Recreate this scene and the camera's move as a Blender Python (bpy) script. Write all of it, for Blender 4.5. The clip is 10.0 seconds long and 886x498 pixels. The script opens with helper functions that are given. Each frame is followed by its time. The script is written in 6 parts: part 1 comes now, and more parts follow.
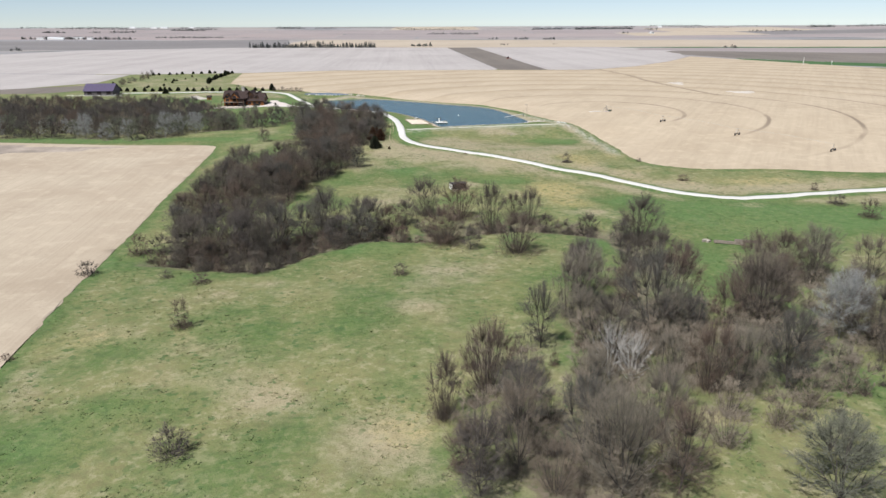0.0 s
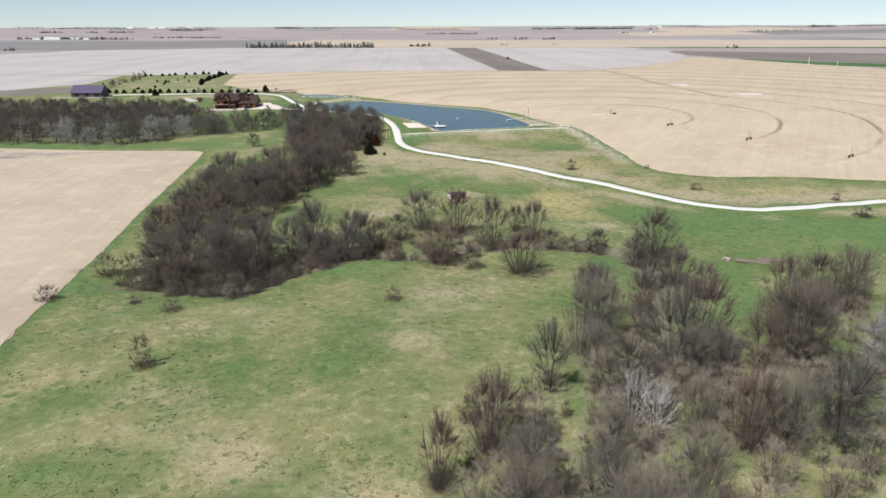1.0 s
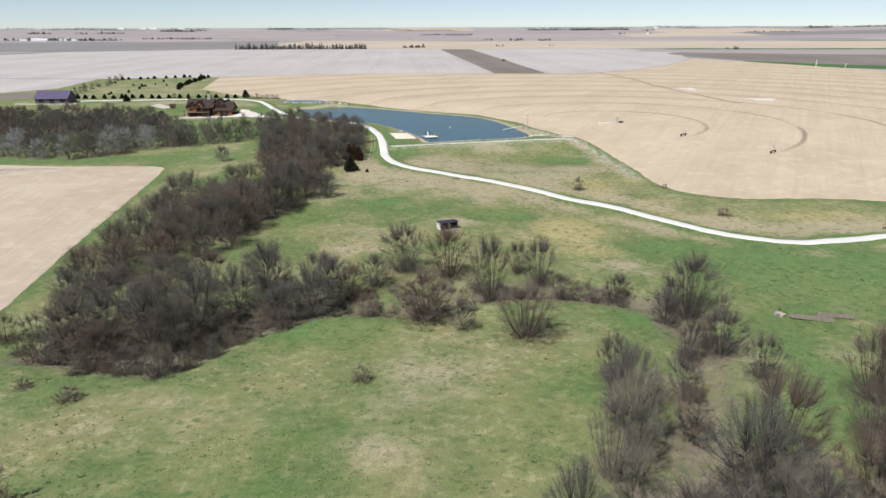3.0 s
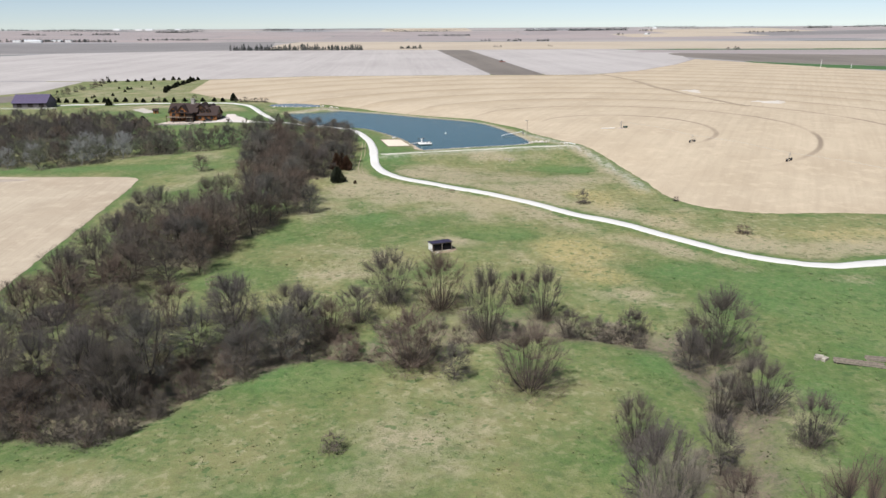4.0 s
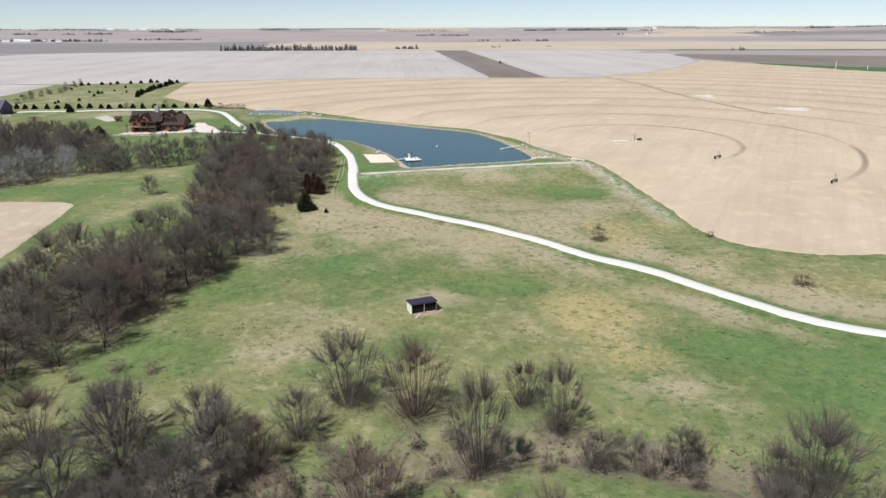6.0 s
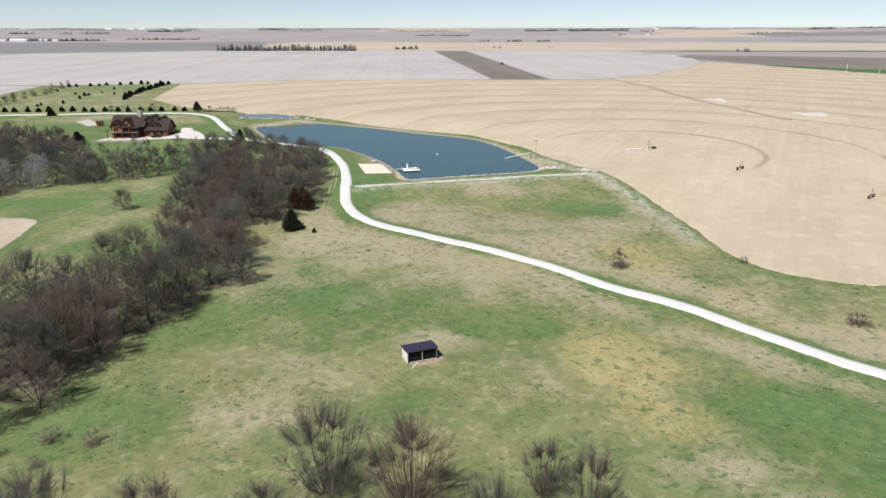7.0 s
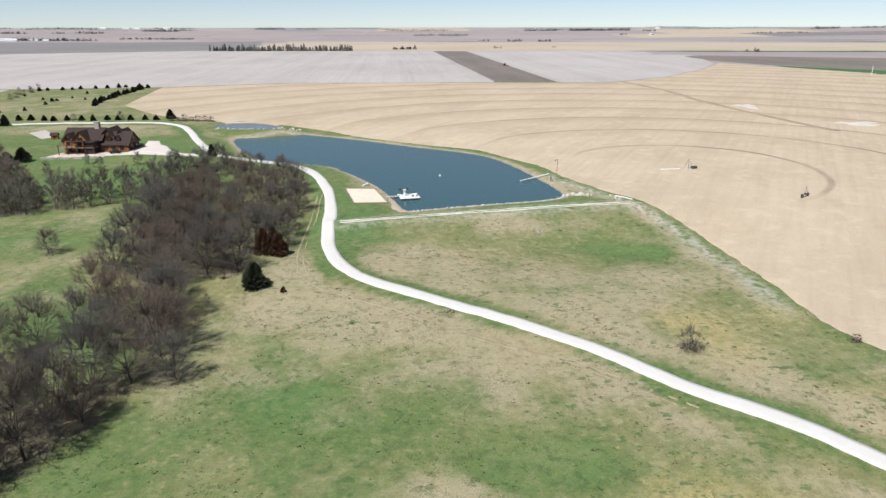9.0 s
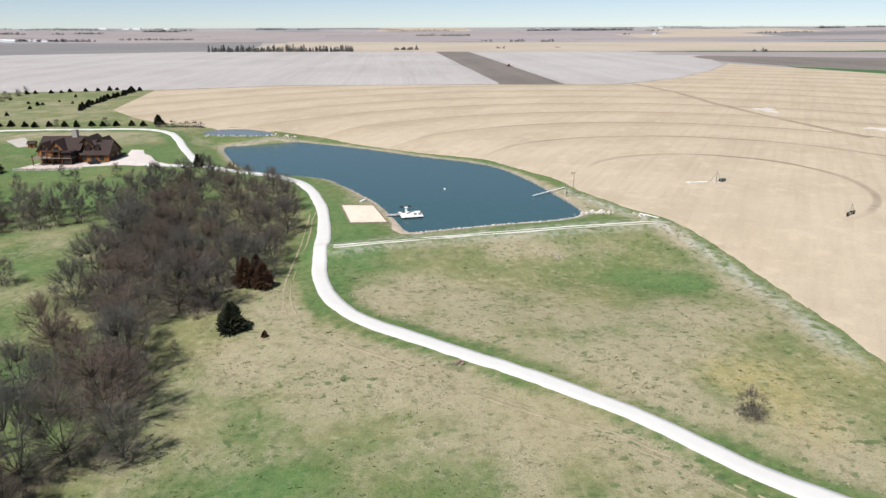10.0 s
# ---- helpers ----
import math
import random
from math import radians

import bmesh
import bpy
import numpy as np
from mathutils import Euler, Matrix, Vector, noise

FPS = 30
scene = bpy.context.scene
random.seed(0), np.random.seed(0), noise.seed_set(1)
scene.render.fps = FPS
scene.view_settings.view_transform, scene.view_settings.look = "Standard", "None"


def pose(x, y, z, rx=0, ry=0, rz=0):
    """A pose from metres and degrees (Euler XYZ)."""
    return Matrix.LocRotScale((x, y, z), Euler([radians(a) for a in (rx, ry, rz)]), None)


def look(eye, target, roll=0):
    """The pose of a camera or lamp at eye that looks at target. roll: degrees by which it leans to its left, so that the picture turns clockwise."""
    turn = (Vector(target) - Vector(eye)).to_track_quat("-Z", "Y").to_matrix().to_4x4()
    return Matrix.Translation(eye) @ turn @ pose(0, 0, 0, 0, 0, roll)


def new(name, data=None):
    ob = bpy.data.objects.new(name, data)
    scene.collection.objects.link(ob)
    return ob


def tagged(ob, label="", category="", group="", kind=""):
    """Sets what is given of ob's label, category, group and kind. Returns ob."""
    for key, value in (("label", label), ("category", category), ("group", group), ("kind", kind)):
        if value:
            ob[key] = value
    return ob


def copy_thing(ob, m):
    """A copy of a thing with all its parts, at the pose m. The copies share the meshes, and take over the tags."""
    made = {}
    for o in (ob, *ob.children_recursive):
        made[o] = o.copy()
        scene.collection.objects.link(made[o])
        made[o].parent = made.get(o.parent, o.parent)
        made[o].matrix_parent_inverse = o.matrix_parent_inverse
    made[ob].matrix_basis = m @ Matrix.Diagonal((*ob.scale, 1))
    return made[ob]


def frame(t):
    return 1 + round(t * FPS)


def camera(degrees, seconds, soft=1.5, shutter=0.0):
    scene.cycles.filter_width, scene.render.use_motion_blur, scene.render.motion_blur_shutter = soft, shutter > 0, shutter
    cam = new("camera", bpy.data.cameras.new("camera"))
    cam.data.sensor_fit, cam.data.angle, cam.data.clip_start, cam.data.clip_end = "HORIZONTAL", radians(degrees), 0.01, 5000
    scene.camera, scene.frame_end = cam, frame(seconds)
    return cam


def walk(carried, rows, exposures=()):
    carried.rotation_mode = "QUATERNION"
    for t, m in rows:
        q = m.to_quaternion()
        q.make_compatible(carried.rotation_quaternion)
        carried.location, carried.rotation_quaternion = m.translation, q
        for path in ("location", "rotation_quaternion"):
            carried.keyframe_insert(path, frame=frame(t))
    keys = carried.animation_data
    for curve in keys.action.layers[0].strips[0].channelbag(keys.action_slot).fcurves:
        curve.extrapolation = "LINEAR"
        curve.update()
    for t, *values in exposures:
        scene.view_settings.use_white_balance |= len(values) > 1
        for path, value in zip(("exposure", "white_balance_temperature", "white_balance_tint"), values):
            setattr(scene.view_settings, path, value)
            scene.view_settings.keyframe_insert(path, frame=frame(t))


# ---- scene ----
cam = camera(67.0, 10.0, soft=1.5)
PATH = [
    (0, (2.164, 1.857, 56.88), (2.18, 3.752, 56.241), -0.2),
    (0.5, (2.454, 10.64, 56.751), (2.471, 12.535, 56.112), -0.2),
    (1, (3.009, 19.824, 56.659), (3.027, 21.719, 56.02), -0.2),
    (1.5, (3.692, 29.419, 56.587), (3.711, 31.314, 55.949), -0.3),
    (2, (4.542, 38.998, 56.51), (4.565, 40.893, 55.873), -0.3),
    (2.5, (5.108, 48.936, 56.47), (5.136, 50.831, 55.833), -0.2),
    (4, (7.965, 81.271, 56.156), (8.001, 83.167, 55.521), -0.3),
    (4.5, (9.611, 92.738, 56.251), (9.648, 94.634, 55.615), -0.3),
    (5, (11.125, 103.785, 56.359), (11.163, 105.681, 55.723), -0.3),
    (5.5, (12.294, 115.45, 56.147), (12.334, 117.346, 55.511), -0.3),
    (7, (12.812, 151.063, 55.762), (12.854, 152.959, 55.127), -0.1),
    (7.5, (12.601, 163.982, 55.623), (12.645, 165.878, 54.987), -0.1),
    (8, (12.345, 176.56, 55.436), (12.39, 178.456, 54.8), -0.2),
    (8.5, (12.004, 189.135, 55.398), (12.05, 191.031, 54.762), -0.2),
    (9, (11.83, 201.739, 55.295), (11.876, 203.634, 54.659), -0.1),
    (9.5, (11.581, 214.159, 55.269), (11.626, 216.055, 54.633), -0.1),
    (10, (11.104, 226.266, 55.217), (11.145, 228.162, 54.581), -0.2),
]
walk(cam, [(t, look(eye, target, roll)) for t, eye, target, roll in PATH])

# ---- world, sun, exposure ----
SUN_EL, SUN_DIR = radians(56), Vector((-0.65, -0.76, 0)).normalized()
world = bpy.data.worlds.new("sky")
scene.world = world
world.use_nodes = True
wn = world.node_tree.nodes
sky = wn.new("ShaderNodeTexSky")
sky.sky_type, sky.sun_disc, sky.sun_elevation = "NISHITA", False, SUN_EL
sky.sun_rotation = math.atan2(SUN_DIR.x, SUN_DIR.y)
sky.altitude, sky.air_density, sky.dust_density, sky.ozone_density = 400, 0.6, 0.0, 4.0
thin = wn.new("ShaderNodeHueSaturation")  # thin spring haze pales the blue
thin.inputs["Saturation"].default_value = 0.72
world.node_tree.links.new(sky.outputs[0], thin.inputs["Color"])
world.node_tree.links.new(thin.outputs[0], wn["Background"].inputs[0])
wn["Background"].inputs[1].default_value = 0.088
lamp = bpy.data.lights.new("sun", "SUN")
lamp.energy, lamp.angle, lamp.color = 5.0, radians(0.53), (1.0, 0.985, 0.97)
sun = new("sun", lamp)
sun.rotation_mode = "QUATERNION"
sun.rotation_quaternion = (SUN_DIR * math.cos(SUN_EL) + Vector((0, 0, math.sin(SUN_EL)))).to_track_quat("Z", "Y")
scene.view_settings.exposure = 0.17


# ---- lie of the land ----
def smooth(a, b, v):
    t = np.clip((np.asarray(v, float) - a) / (b - a), 0, 1)
    return t * t * (3 - 2 * t)


def spline(points, closed=False, step=2.0):
    """A smooth line through a few guide points."""
    p = np.array(points, float)
    n = len(p)
    out = []
    for i in range(n if closed else n - 1):
        if closed:
            a, b, c, d = p[i - 1], p[i], p[(i + 1) % n], p[(i + 2) % n]
        else:
            a, b, c, d = p[max(i - 1, 0)], p[i], p[i + 1], p[min(i + 2, n - 1)]
        k = max(2, int(np.linalg.norm(c - b) / step))
        for j in range(k):
            t = j / k
            out.append(0.5 * (2 * b + (c - a) * t + (2 * a - 5 * b + 4 * c - d) * t * t + (3 * b - a - 3 * c + d) * t ** 3))
    if not closed:
        out.append(p[-1])
    return np.array(out)


def far_from(x, y, line, closed=False):
    """Distance from points to a line of straight pieces."""
    x, y = np.asarray(x, float), np.asarray(y, float)
    d = np.full(x.shape, 1e9)
    pts = list(line) + ([line[0]] if closed else [])
    for a, b in zip(pts[:-1], pts[1:]):
        ex, ey = b[0] - a[0], b[1] - a[1]
        t = np.clip(((x - a[0]) * ex + (y - a[1]) * ey) / (ex * ex + ey * ey + 1e-9), 0, 1)
        d = np.minimum(d, (x - a[0] - t * ex) ** 2 + (y - a[1] - t * ey) ** 2)
    return np.sqrt(d)


def inside(x, y, ring):
    x, y = np.asarray(x, float), np.asarray(y, float)
    r = np.zeros(x.shape, bool)
    for a, b in zip(ring, np.roll(ring, -1, axis=0)):
        if a[1] != b[1]:
            r ^= ((a[1] > y) != (b[1] > y)) & (x < (b[0] - a[0]) * (y - a[1]) / (b[1] - a[1]) + a[0])
    return r


def waves(x, y, size, seed):
    """Cheap smooth noise, about -1 to 1."""
    r = np.random.RandomState(seed)
    v = np.zeros(np.shape(x))
    for k in range(7):
        a, f, ph = r.uniform(0, 6.283), r.uniform(0.6, 1.9) / size, r.uniform(0, 6.283)
        v = v + np.sin((np.cos(a) * x + np.sin(a) * y) * f * 6.283 + ph)
    return v / 3.2


WATER, UPPER_WATER = -4.0, -1.6
POND = spline([(-92.5, 568), (-82, 577), (-65, 586), (-47, 578), (-22, 562), (6, 541), (29.5, 525), (41, 512), (50, 490), (57, 464), (61.5, 440), (54.7, 431.7),
               (36, 426.6), (18, 421.7), (7, 418.5), (3.5, 421), (0.5, 431), (-2.2, 440.4), (-7, 454), (-12.3, 464), (-21.4, 480), (-29.6, 492.6),
               (-39.7, 498.3), (-49.7, 502), (-66, 512), (-79.5, 534)], True)
UPPER_POND = spline([(-111, 598), (-112, 613), (-96, 617), (-79, 606), (-74, 592), (-92, 590)], True)
DAM = spline([(-15.6, 403.7), (1.5, 408.2), (34.7, 415.9), (66.8, 422.5), (81.4, 424.5)])
CREEK = spline([(-80, 187), (-64, 184), (-48, 182), (-38, 194), (-30, 206), (-16, 209), (-4, 208), (8, 214), (20, 218), (36, 218), (51, 213),
                (61, 208), (63, 190), (56, 165), (46, 145), (38, 120), (26, 98), (22, 70), (20, 20)])
RAVINE = spline([(-66, 240), (-74, 290), (-70, 340), (-64, 390), (-76, 430), (-110, 442), (-150, 430), (-200, 430), (-330, 440)])
ROAD = spline([(330, 290), (260, 279), (185, 267), (150, 260), (122, 254), (108.5, 257.4), (96, 266.8), (86, 280), (73.3, 297), (62.2, 304.8), (57, 311.2), (50.9, 318.3), (43.7, 325.4),
               (35.2, 331.6), (25.7, 338.3), (15.4, 345.6), (3.9, 352.8), (-3.6, 358.7), (-9.3, 365.1), (-12.8, 371.9), (-15.1, 378.9), (-17.4, 388), (-18.6, 398), (-19.6, 410.5),
               (-21, 423.5), (-23.5, 439), (-28.4, 458), (-34.4, 474.3), (-42.2, 487), (-53, 496.2), (-63.6, 502), (-75, 508), (-88, 517), (-95, 529), (-102, 543), (-111, 561), (-119, 578), (-132, 598),
               (-147, 608.5), (-183, 610.5), (-228, 607), (-275, 603.5)])


RING_EAST = np.array([(-208, 704), (-168, 653), (-134, 627), (-104, 613), (-70, 602), (-50, 594), (-23, 569), (9, 545), (35, 529), (46, 513), (61, 487), (66, 469), (71.5, 455.5), (79, 439.5),
                      (88, 427), (95, 402), (98, 369), (99, 342), (101, 329), (109, 317), (127, 308.5), (158, 307), (205, 298), (300, 302), (420, 330), (560, 420), (620, 760), (545, 1000), (500, 1120),
                      (455, 1240), (368, 1086), (278, 960), (199, 889), (60, 894), (-129, 893), (-236, 852)])
RING_WEST = np.array([(-57, -80), (-83, 119.5), (-85.5, 133), (-88, 148), (-91.5, 166), (-95.5, 193), (-99.5, 222), (-106, 265), (-112.5, 318), (-118, 360), (-121, 374), (-128, 378),
                      (-175, 381), (-255, 394), (-330, 405), (-640, 430), (-640, -80)])


def land(x, y):
    x, y = np.asarray(x, float), np.asarray(y, float)
    u = y + 0.25 * x
    z = -6 - 2.3 * smooth(120, 200, y) + 7.8 * smooth(310, 560, u)
    z = z + 2.2 * np.exp(-(((x + 12) / 70) ** 2 + ((y - 350) / 50) ** 2))
    z = z - 3.0 * np.exp(-(((x - 60) / 45) ** 2 + ((y - 390) / 26) ** 2))
    z = z + 36 * smooth(2700, 4900, np.hypot(x, y - 110))
    near = (np.abs(x) < 360) & (y > 0) & (y < 760)
    if not near.any():
        return z
    xn, yn, zn = x[near], y[near], z[near]
    # the ploughed fields are even, the pasture is not
    even = np.where(inside(xn, yn, RING_EAST) | inside(xn, yn, RING_WEST), 0, smooth(0, 14, np.minimum(far_from(xn, yn, RING_EAST[:24]), far_from(xn, yn, RING_WEST[:12]))))
    zn = zn + even * (0.16 * waves(xn, yn, 34, 3) + 0.07 * waves(xn, yn, 13, 4))
    d = far_from(xn, yn, CREEK)
    zn = zn - 1.5 * np.exp(-(d / (5.5 + 1.5 * waves(xn, yn, 40, 5))) ** 2) - 1.1 * np.exp(-(d / 2.2) ** 4)
    d = far_from(xn, yn, RAVINE)
    zn = zn - 1.2 * np.exp(-(d / 9) ** 2)
    for ring, level, reach in ((POND, WATER, 42), (UPPER_POND, UPPER_WATER, 20)):
        d = far_from(xn, yn, ring, True)
        wet = inside(xn, yn, ring)
        bank = level + 0.55 * smooth(0, 3, d) + 0.012 * d
        k = smooth(0, reach, d)
        zn = np.where(wet, level - 0.15 - np.minimum(d * 0.3, 3), bank * (1 - k) + zn * k)
        if ring is POND:
            # the earth dam along the lower shore
            dd = far_from(xn, yn, DAM)
            top = -3.25 - 0.33 * np.maximum(dd - 2.6, 0)
            zn = np.where(wet, zn, np.maximum(zn, top))
    # the drive lies on a low even bed
    d = far_from(xn, yn, ROAD)
    zn = zn + 0.25 * (1 - smooth(2.2, 5.5, d))
    z = z.copy()
    z[near] = zn
    return z


def ground_at(x, y):
    return float(land(np.array([x], float), np.array([y], float))[0])


# ---- materials ----
def material(name, rough=0.9):
    m = bpy.data.materials.new(name)
    m.use_nodes = True
    b = m.node_tree.nodes["Principled BSDF"]
    b.inputs["Roughness"].default_value = rough
    b.inputs["Specular IOR Level"].default_value = 0.25
    return m, m.node_tree.nodes, m.node_tree.links, b


class Web:
    """Small helper to write node trees line by line."""

    def __init__(self, m):
        self.t, self.n, self.l = m.node_tree, m.node_tree.nodes, m.node_tree.links
        self.geo = self.n.new("ShaderNodeNewGeometry").outputs["Position"]
        self.obj = self.n.new("ShaderNodeObjectInfo").outputs["Random"]

    def put(self, socket, value):
        if hasattr(value, "is_linked"):
            self.l.new(value, socket)
        elif isinstance(value, (tuple, list)):
            socket.default_value = (*value, 1.0) if len(value) == 3 and len(socket.default_value) == 4 else value
        else:
            socket.default_value = value

    def noise(self, scale, detail=3.0, stretch=None, at=None, rough=0.55, shift=0.0):
        v = at or self.geo
        if stretch or shift:
            k = self.n.new("ShaderNodeMapping")
            k.inputs["Scale"].default_value = stretch or (1, 1, 1)
            k.inputs["Location"].default_value = (shift, shift * 1.7, shift * 0.3)
            self.l.new(v, k.inputs["Vector"])
            v = k.outputs[0]
        x = self.n.new("ShaderNodeTexNoise")
        x.inputs["Scale"].default_value, x.inputs["Detail"].default_value, x.inputs["Roughness"].default_value = scale, detail, rough
        self.l.new(v, x.inputs["Vector"])
        return x.outputs["Fac"]

    def math(self, op, a, b=0.0, clamp=False):
        x = self.n.new("ShaderNodeMath")
        x.operation, x.use_clamp = op, clamp
        self.put(x.inputs[0], a)
        self.put(x.inputs[1], b)
        return x.outputs[0]

    def span(self, v, a, b, lo=0.0, hi=1.0):
        x = self.n.new("ShaderNodeMapRange")
        x.interpolation_type = "SMOOTHSTEP"
        self.put(x.inputs[0], v)
        for i, k in enumerate((a, b, lo, hi)):
            x.inputs[i + 1].default_value = k
        return x.outputs[0]

    def mix(self, k, a, b, how="MIX"):
        x = self.n.new("ShaderNodeMix")
        x.data_type, x.blend_type = "RGBA", how
        self.put(x.inputs[0], k)
        self.put(x.inputs[6], a)
        self.put(x.inputs[7], b)
        return x.outputs[2]

    def attr(self, name):
        x = self.n.new("ShaderNodeAttribute")
        x.attribute_name = name
        return x.outputs["Fac"]

    def axis(self, k):
        x = self.n.new("ShaderNodeSeparateXYZ")
        self.l.new(self.geo, x.inputs[0])
        return x.outputs[k]

    def bump(self, bsdf, h, strength=0.4, dist=0.1):
        x = self.n.new("ShaderNodeBump")
        x.inputs["Strength"].default_value, x.inputs["Distance"].default_value = strength, dist
        self.l.new(h, x.inputs["Height"])
        self.l.new(x.outputs[0], bsdf.inputs["Normal"])


def plain(name, colour, rough=0.8, vary=0.25, scale=1.5, metal=0.0, fine=12.0):
    """A surface of one paint or stuff with grain, blotches and a little change from piece to piece."""
    m, n, l, b = material(name, rough)
    w = Web(m)
    k = w.mix(w.span(w.noise(scale, 4), 0.3, 0.7), tuple(c * (1 - vary) for c in colour), tuple(min(1, c * (1 + vary)) for c in colour))
    k = w.mix(w.math("MULTIPLY", w.span(w.noise(fine, 2), 0.35, 0.75), 0.35), k, tuple(c * (1 - 1.4 * vary) for c in colour))
    k = w.mix(w.math("MULTIPLY", w.obj, 0.3), k, tuple(c * (1 - vary) for c in colour))
    w.put(b.inputs["Base Color"], k)
    b.inputs["Metallic"].default_value = metal
    w.bump(b, w.noise(fine, 2), 0.2, 0.02)
    return m


def pasture(name="pasture", tufted=False):
    m, n, l, b = material(name, 0.95)
    w = Web(m)
    green, dry, litter, straw = w.attr("green"), w.attr("dry"), w.attr("litter"), w.attr("straw")
    big, mid, small, fine = w.noise(0.035, 4), w.noise(0.11, 4, shift=9, rough=0.55), w.noise(0.75, 4, shift=4, rough=0.6), w.noise(3.2, 3, shift=7)
    centred = w.math("SUBTRACT", small, 0.5)
    jit = w.math("ADD", w.math("MULTIPLY", w.math("SUBTRACT", mid, 0.5), 1.5), w.math("MULTIPLY", centred, 0.9))
    g = w.span(w.math("ADD", green, jit), 0.0, 1.0)
    patch = w.math("MULTIPLY", w.math("SUBTRACT", w.noise(0.075, 5, shift=31, rough=0.66), 0.5), 2.2)
    d = w.span(w.math("ADD", w.math("ADD", dry, patch), w.math("MULTIPLY", centred, 0.8)), 0.15, 1.1)
    s = w.span(w.math("ADD", w.math("ADD", straw, w.math("MULTIPLY", patch, 0.5)), centred), 0.2, 0.95)
    t = w.span(w.math("ADD", litter, w.math("MULTIPLY", jit, 0.7)), 0.35, 0.95)
    k = w.mix(g, (0.202, 0.204, 0.090), (0.098, 0.152, 0.047))
    k = w.mix(w.span(w.math("ADD", green, w.math("MULTIPLY", jit, 0.5)), 0.85, 1.3), k, (0.097, 0.171, 0.054))
    k = w.mix(d, k, w.mix(small, (0.285, 0.246, 0.152), (0.405, 0.352, 0.242)))
    k = w.mix(w.math("MULTIPLY", s, 0.8), k, w.mix(small, (0.315, 0.262, 0.105), (0.455, 0.375, 0.185)))
    k = w.mix(w.span(big, 0.45, 0.7, 0, 0.3), k, (0.255, 0.235, 0.10))
    k = w.mix(t, k, w.mix(small, (0.125, 0.10, 0.075), (0.235, 0.19, 0.145)))
    k = w.mix(w.span(fine, 0.46, 0.68, 0, 0.55), k, w.mix(g, (0.17, 0.15, 0.075), (0.058, 0.094, 0.034)))
    k = w.mix(w.span(w.noise(0.9, 4, shift=21, rough=0.6), 0.50, 0.76, 0, 0.26), k, (0.33, 0.295, 0.18))
    k = w.mix(w.span(w.noise(0.3, 4, shift=61, rough=0.65), 0.48, 0.66, 0, 0.35), k, w.mix(d, (0.11, 0.150, 0.062), (0.25, 0.21, 0.125)))
    # single dark clumps of fresh grass, some metres apart
    tuft = w.math("MULTIPLY", w.span(w.noise(0.62, 2, shift=51, rough=0.5, stretch=(0.8, 1, 1)), 0.60, 0.67), w.span(w.noise(0.04, 3, shift=77), 0.36, 0.52))
    tuft = w.math("MULTIPLY", tuft, w.span(w.math("ADD", green, dry), 0.2, 0.6, 0.55, 1.0))
    k = w.mix(w.math("MULTIPLY", tuft, 0.72), k, (0.062, 0.115, 0.038))
    speck = w.math("MULTIPLY", w.span(w.noise(1.3, 1, shift=91), 0.70, 0.75), w.span(w.noise(0.045, 2, shift=13), 0.45, 0.6))
    k = w.mix(w.math("MULTIPLY", speck, 0.3), k, (0.055, 0.065, 0.032))
    clump = w.noise(0.42, 5, shift=17, rough=0.7)
    k = w.mix(w.span(clump, 0.52, 0.64, 0, 0.5), k, w.mix(g, (0.17, 0.15, 0.076), (0.054, 0.092, 0.033)))
    k = w.mix(w.span(clump, 0.48, 0.36, 0, 0.5), k, w.mix(g, (0.385, 0.342, 0.218), (0.172, 0.196, 0.082)))
    stones = w.math("MULTIPLY", w.attr("stony"), w.span(w.noise(0.5, 4, shift=41, rough=0.7), 0.36, 0.6))
    k = w.mix(stones, k, (0.47, 0.445, 0.385))
    if tufted:
        pick = n.new("ShaderNodeNewGeometry").outputs["Random Per Island"]
        k = w.mix(w.span(pick, 0.2, 1.0, 0.0, 0.6), k, (0.088, 0.125, 0.046))
    w.put(b.inputs["Base Color"], k)
    w.bump(b, w.math("ADD", fine, small), 0.35, 0.2)
    return m


PIVOT, SPAN = (119.4, 471.0), 51.5


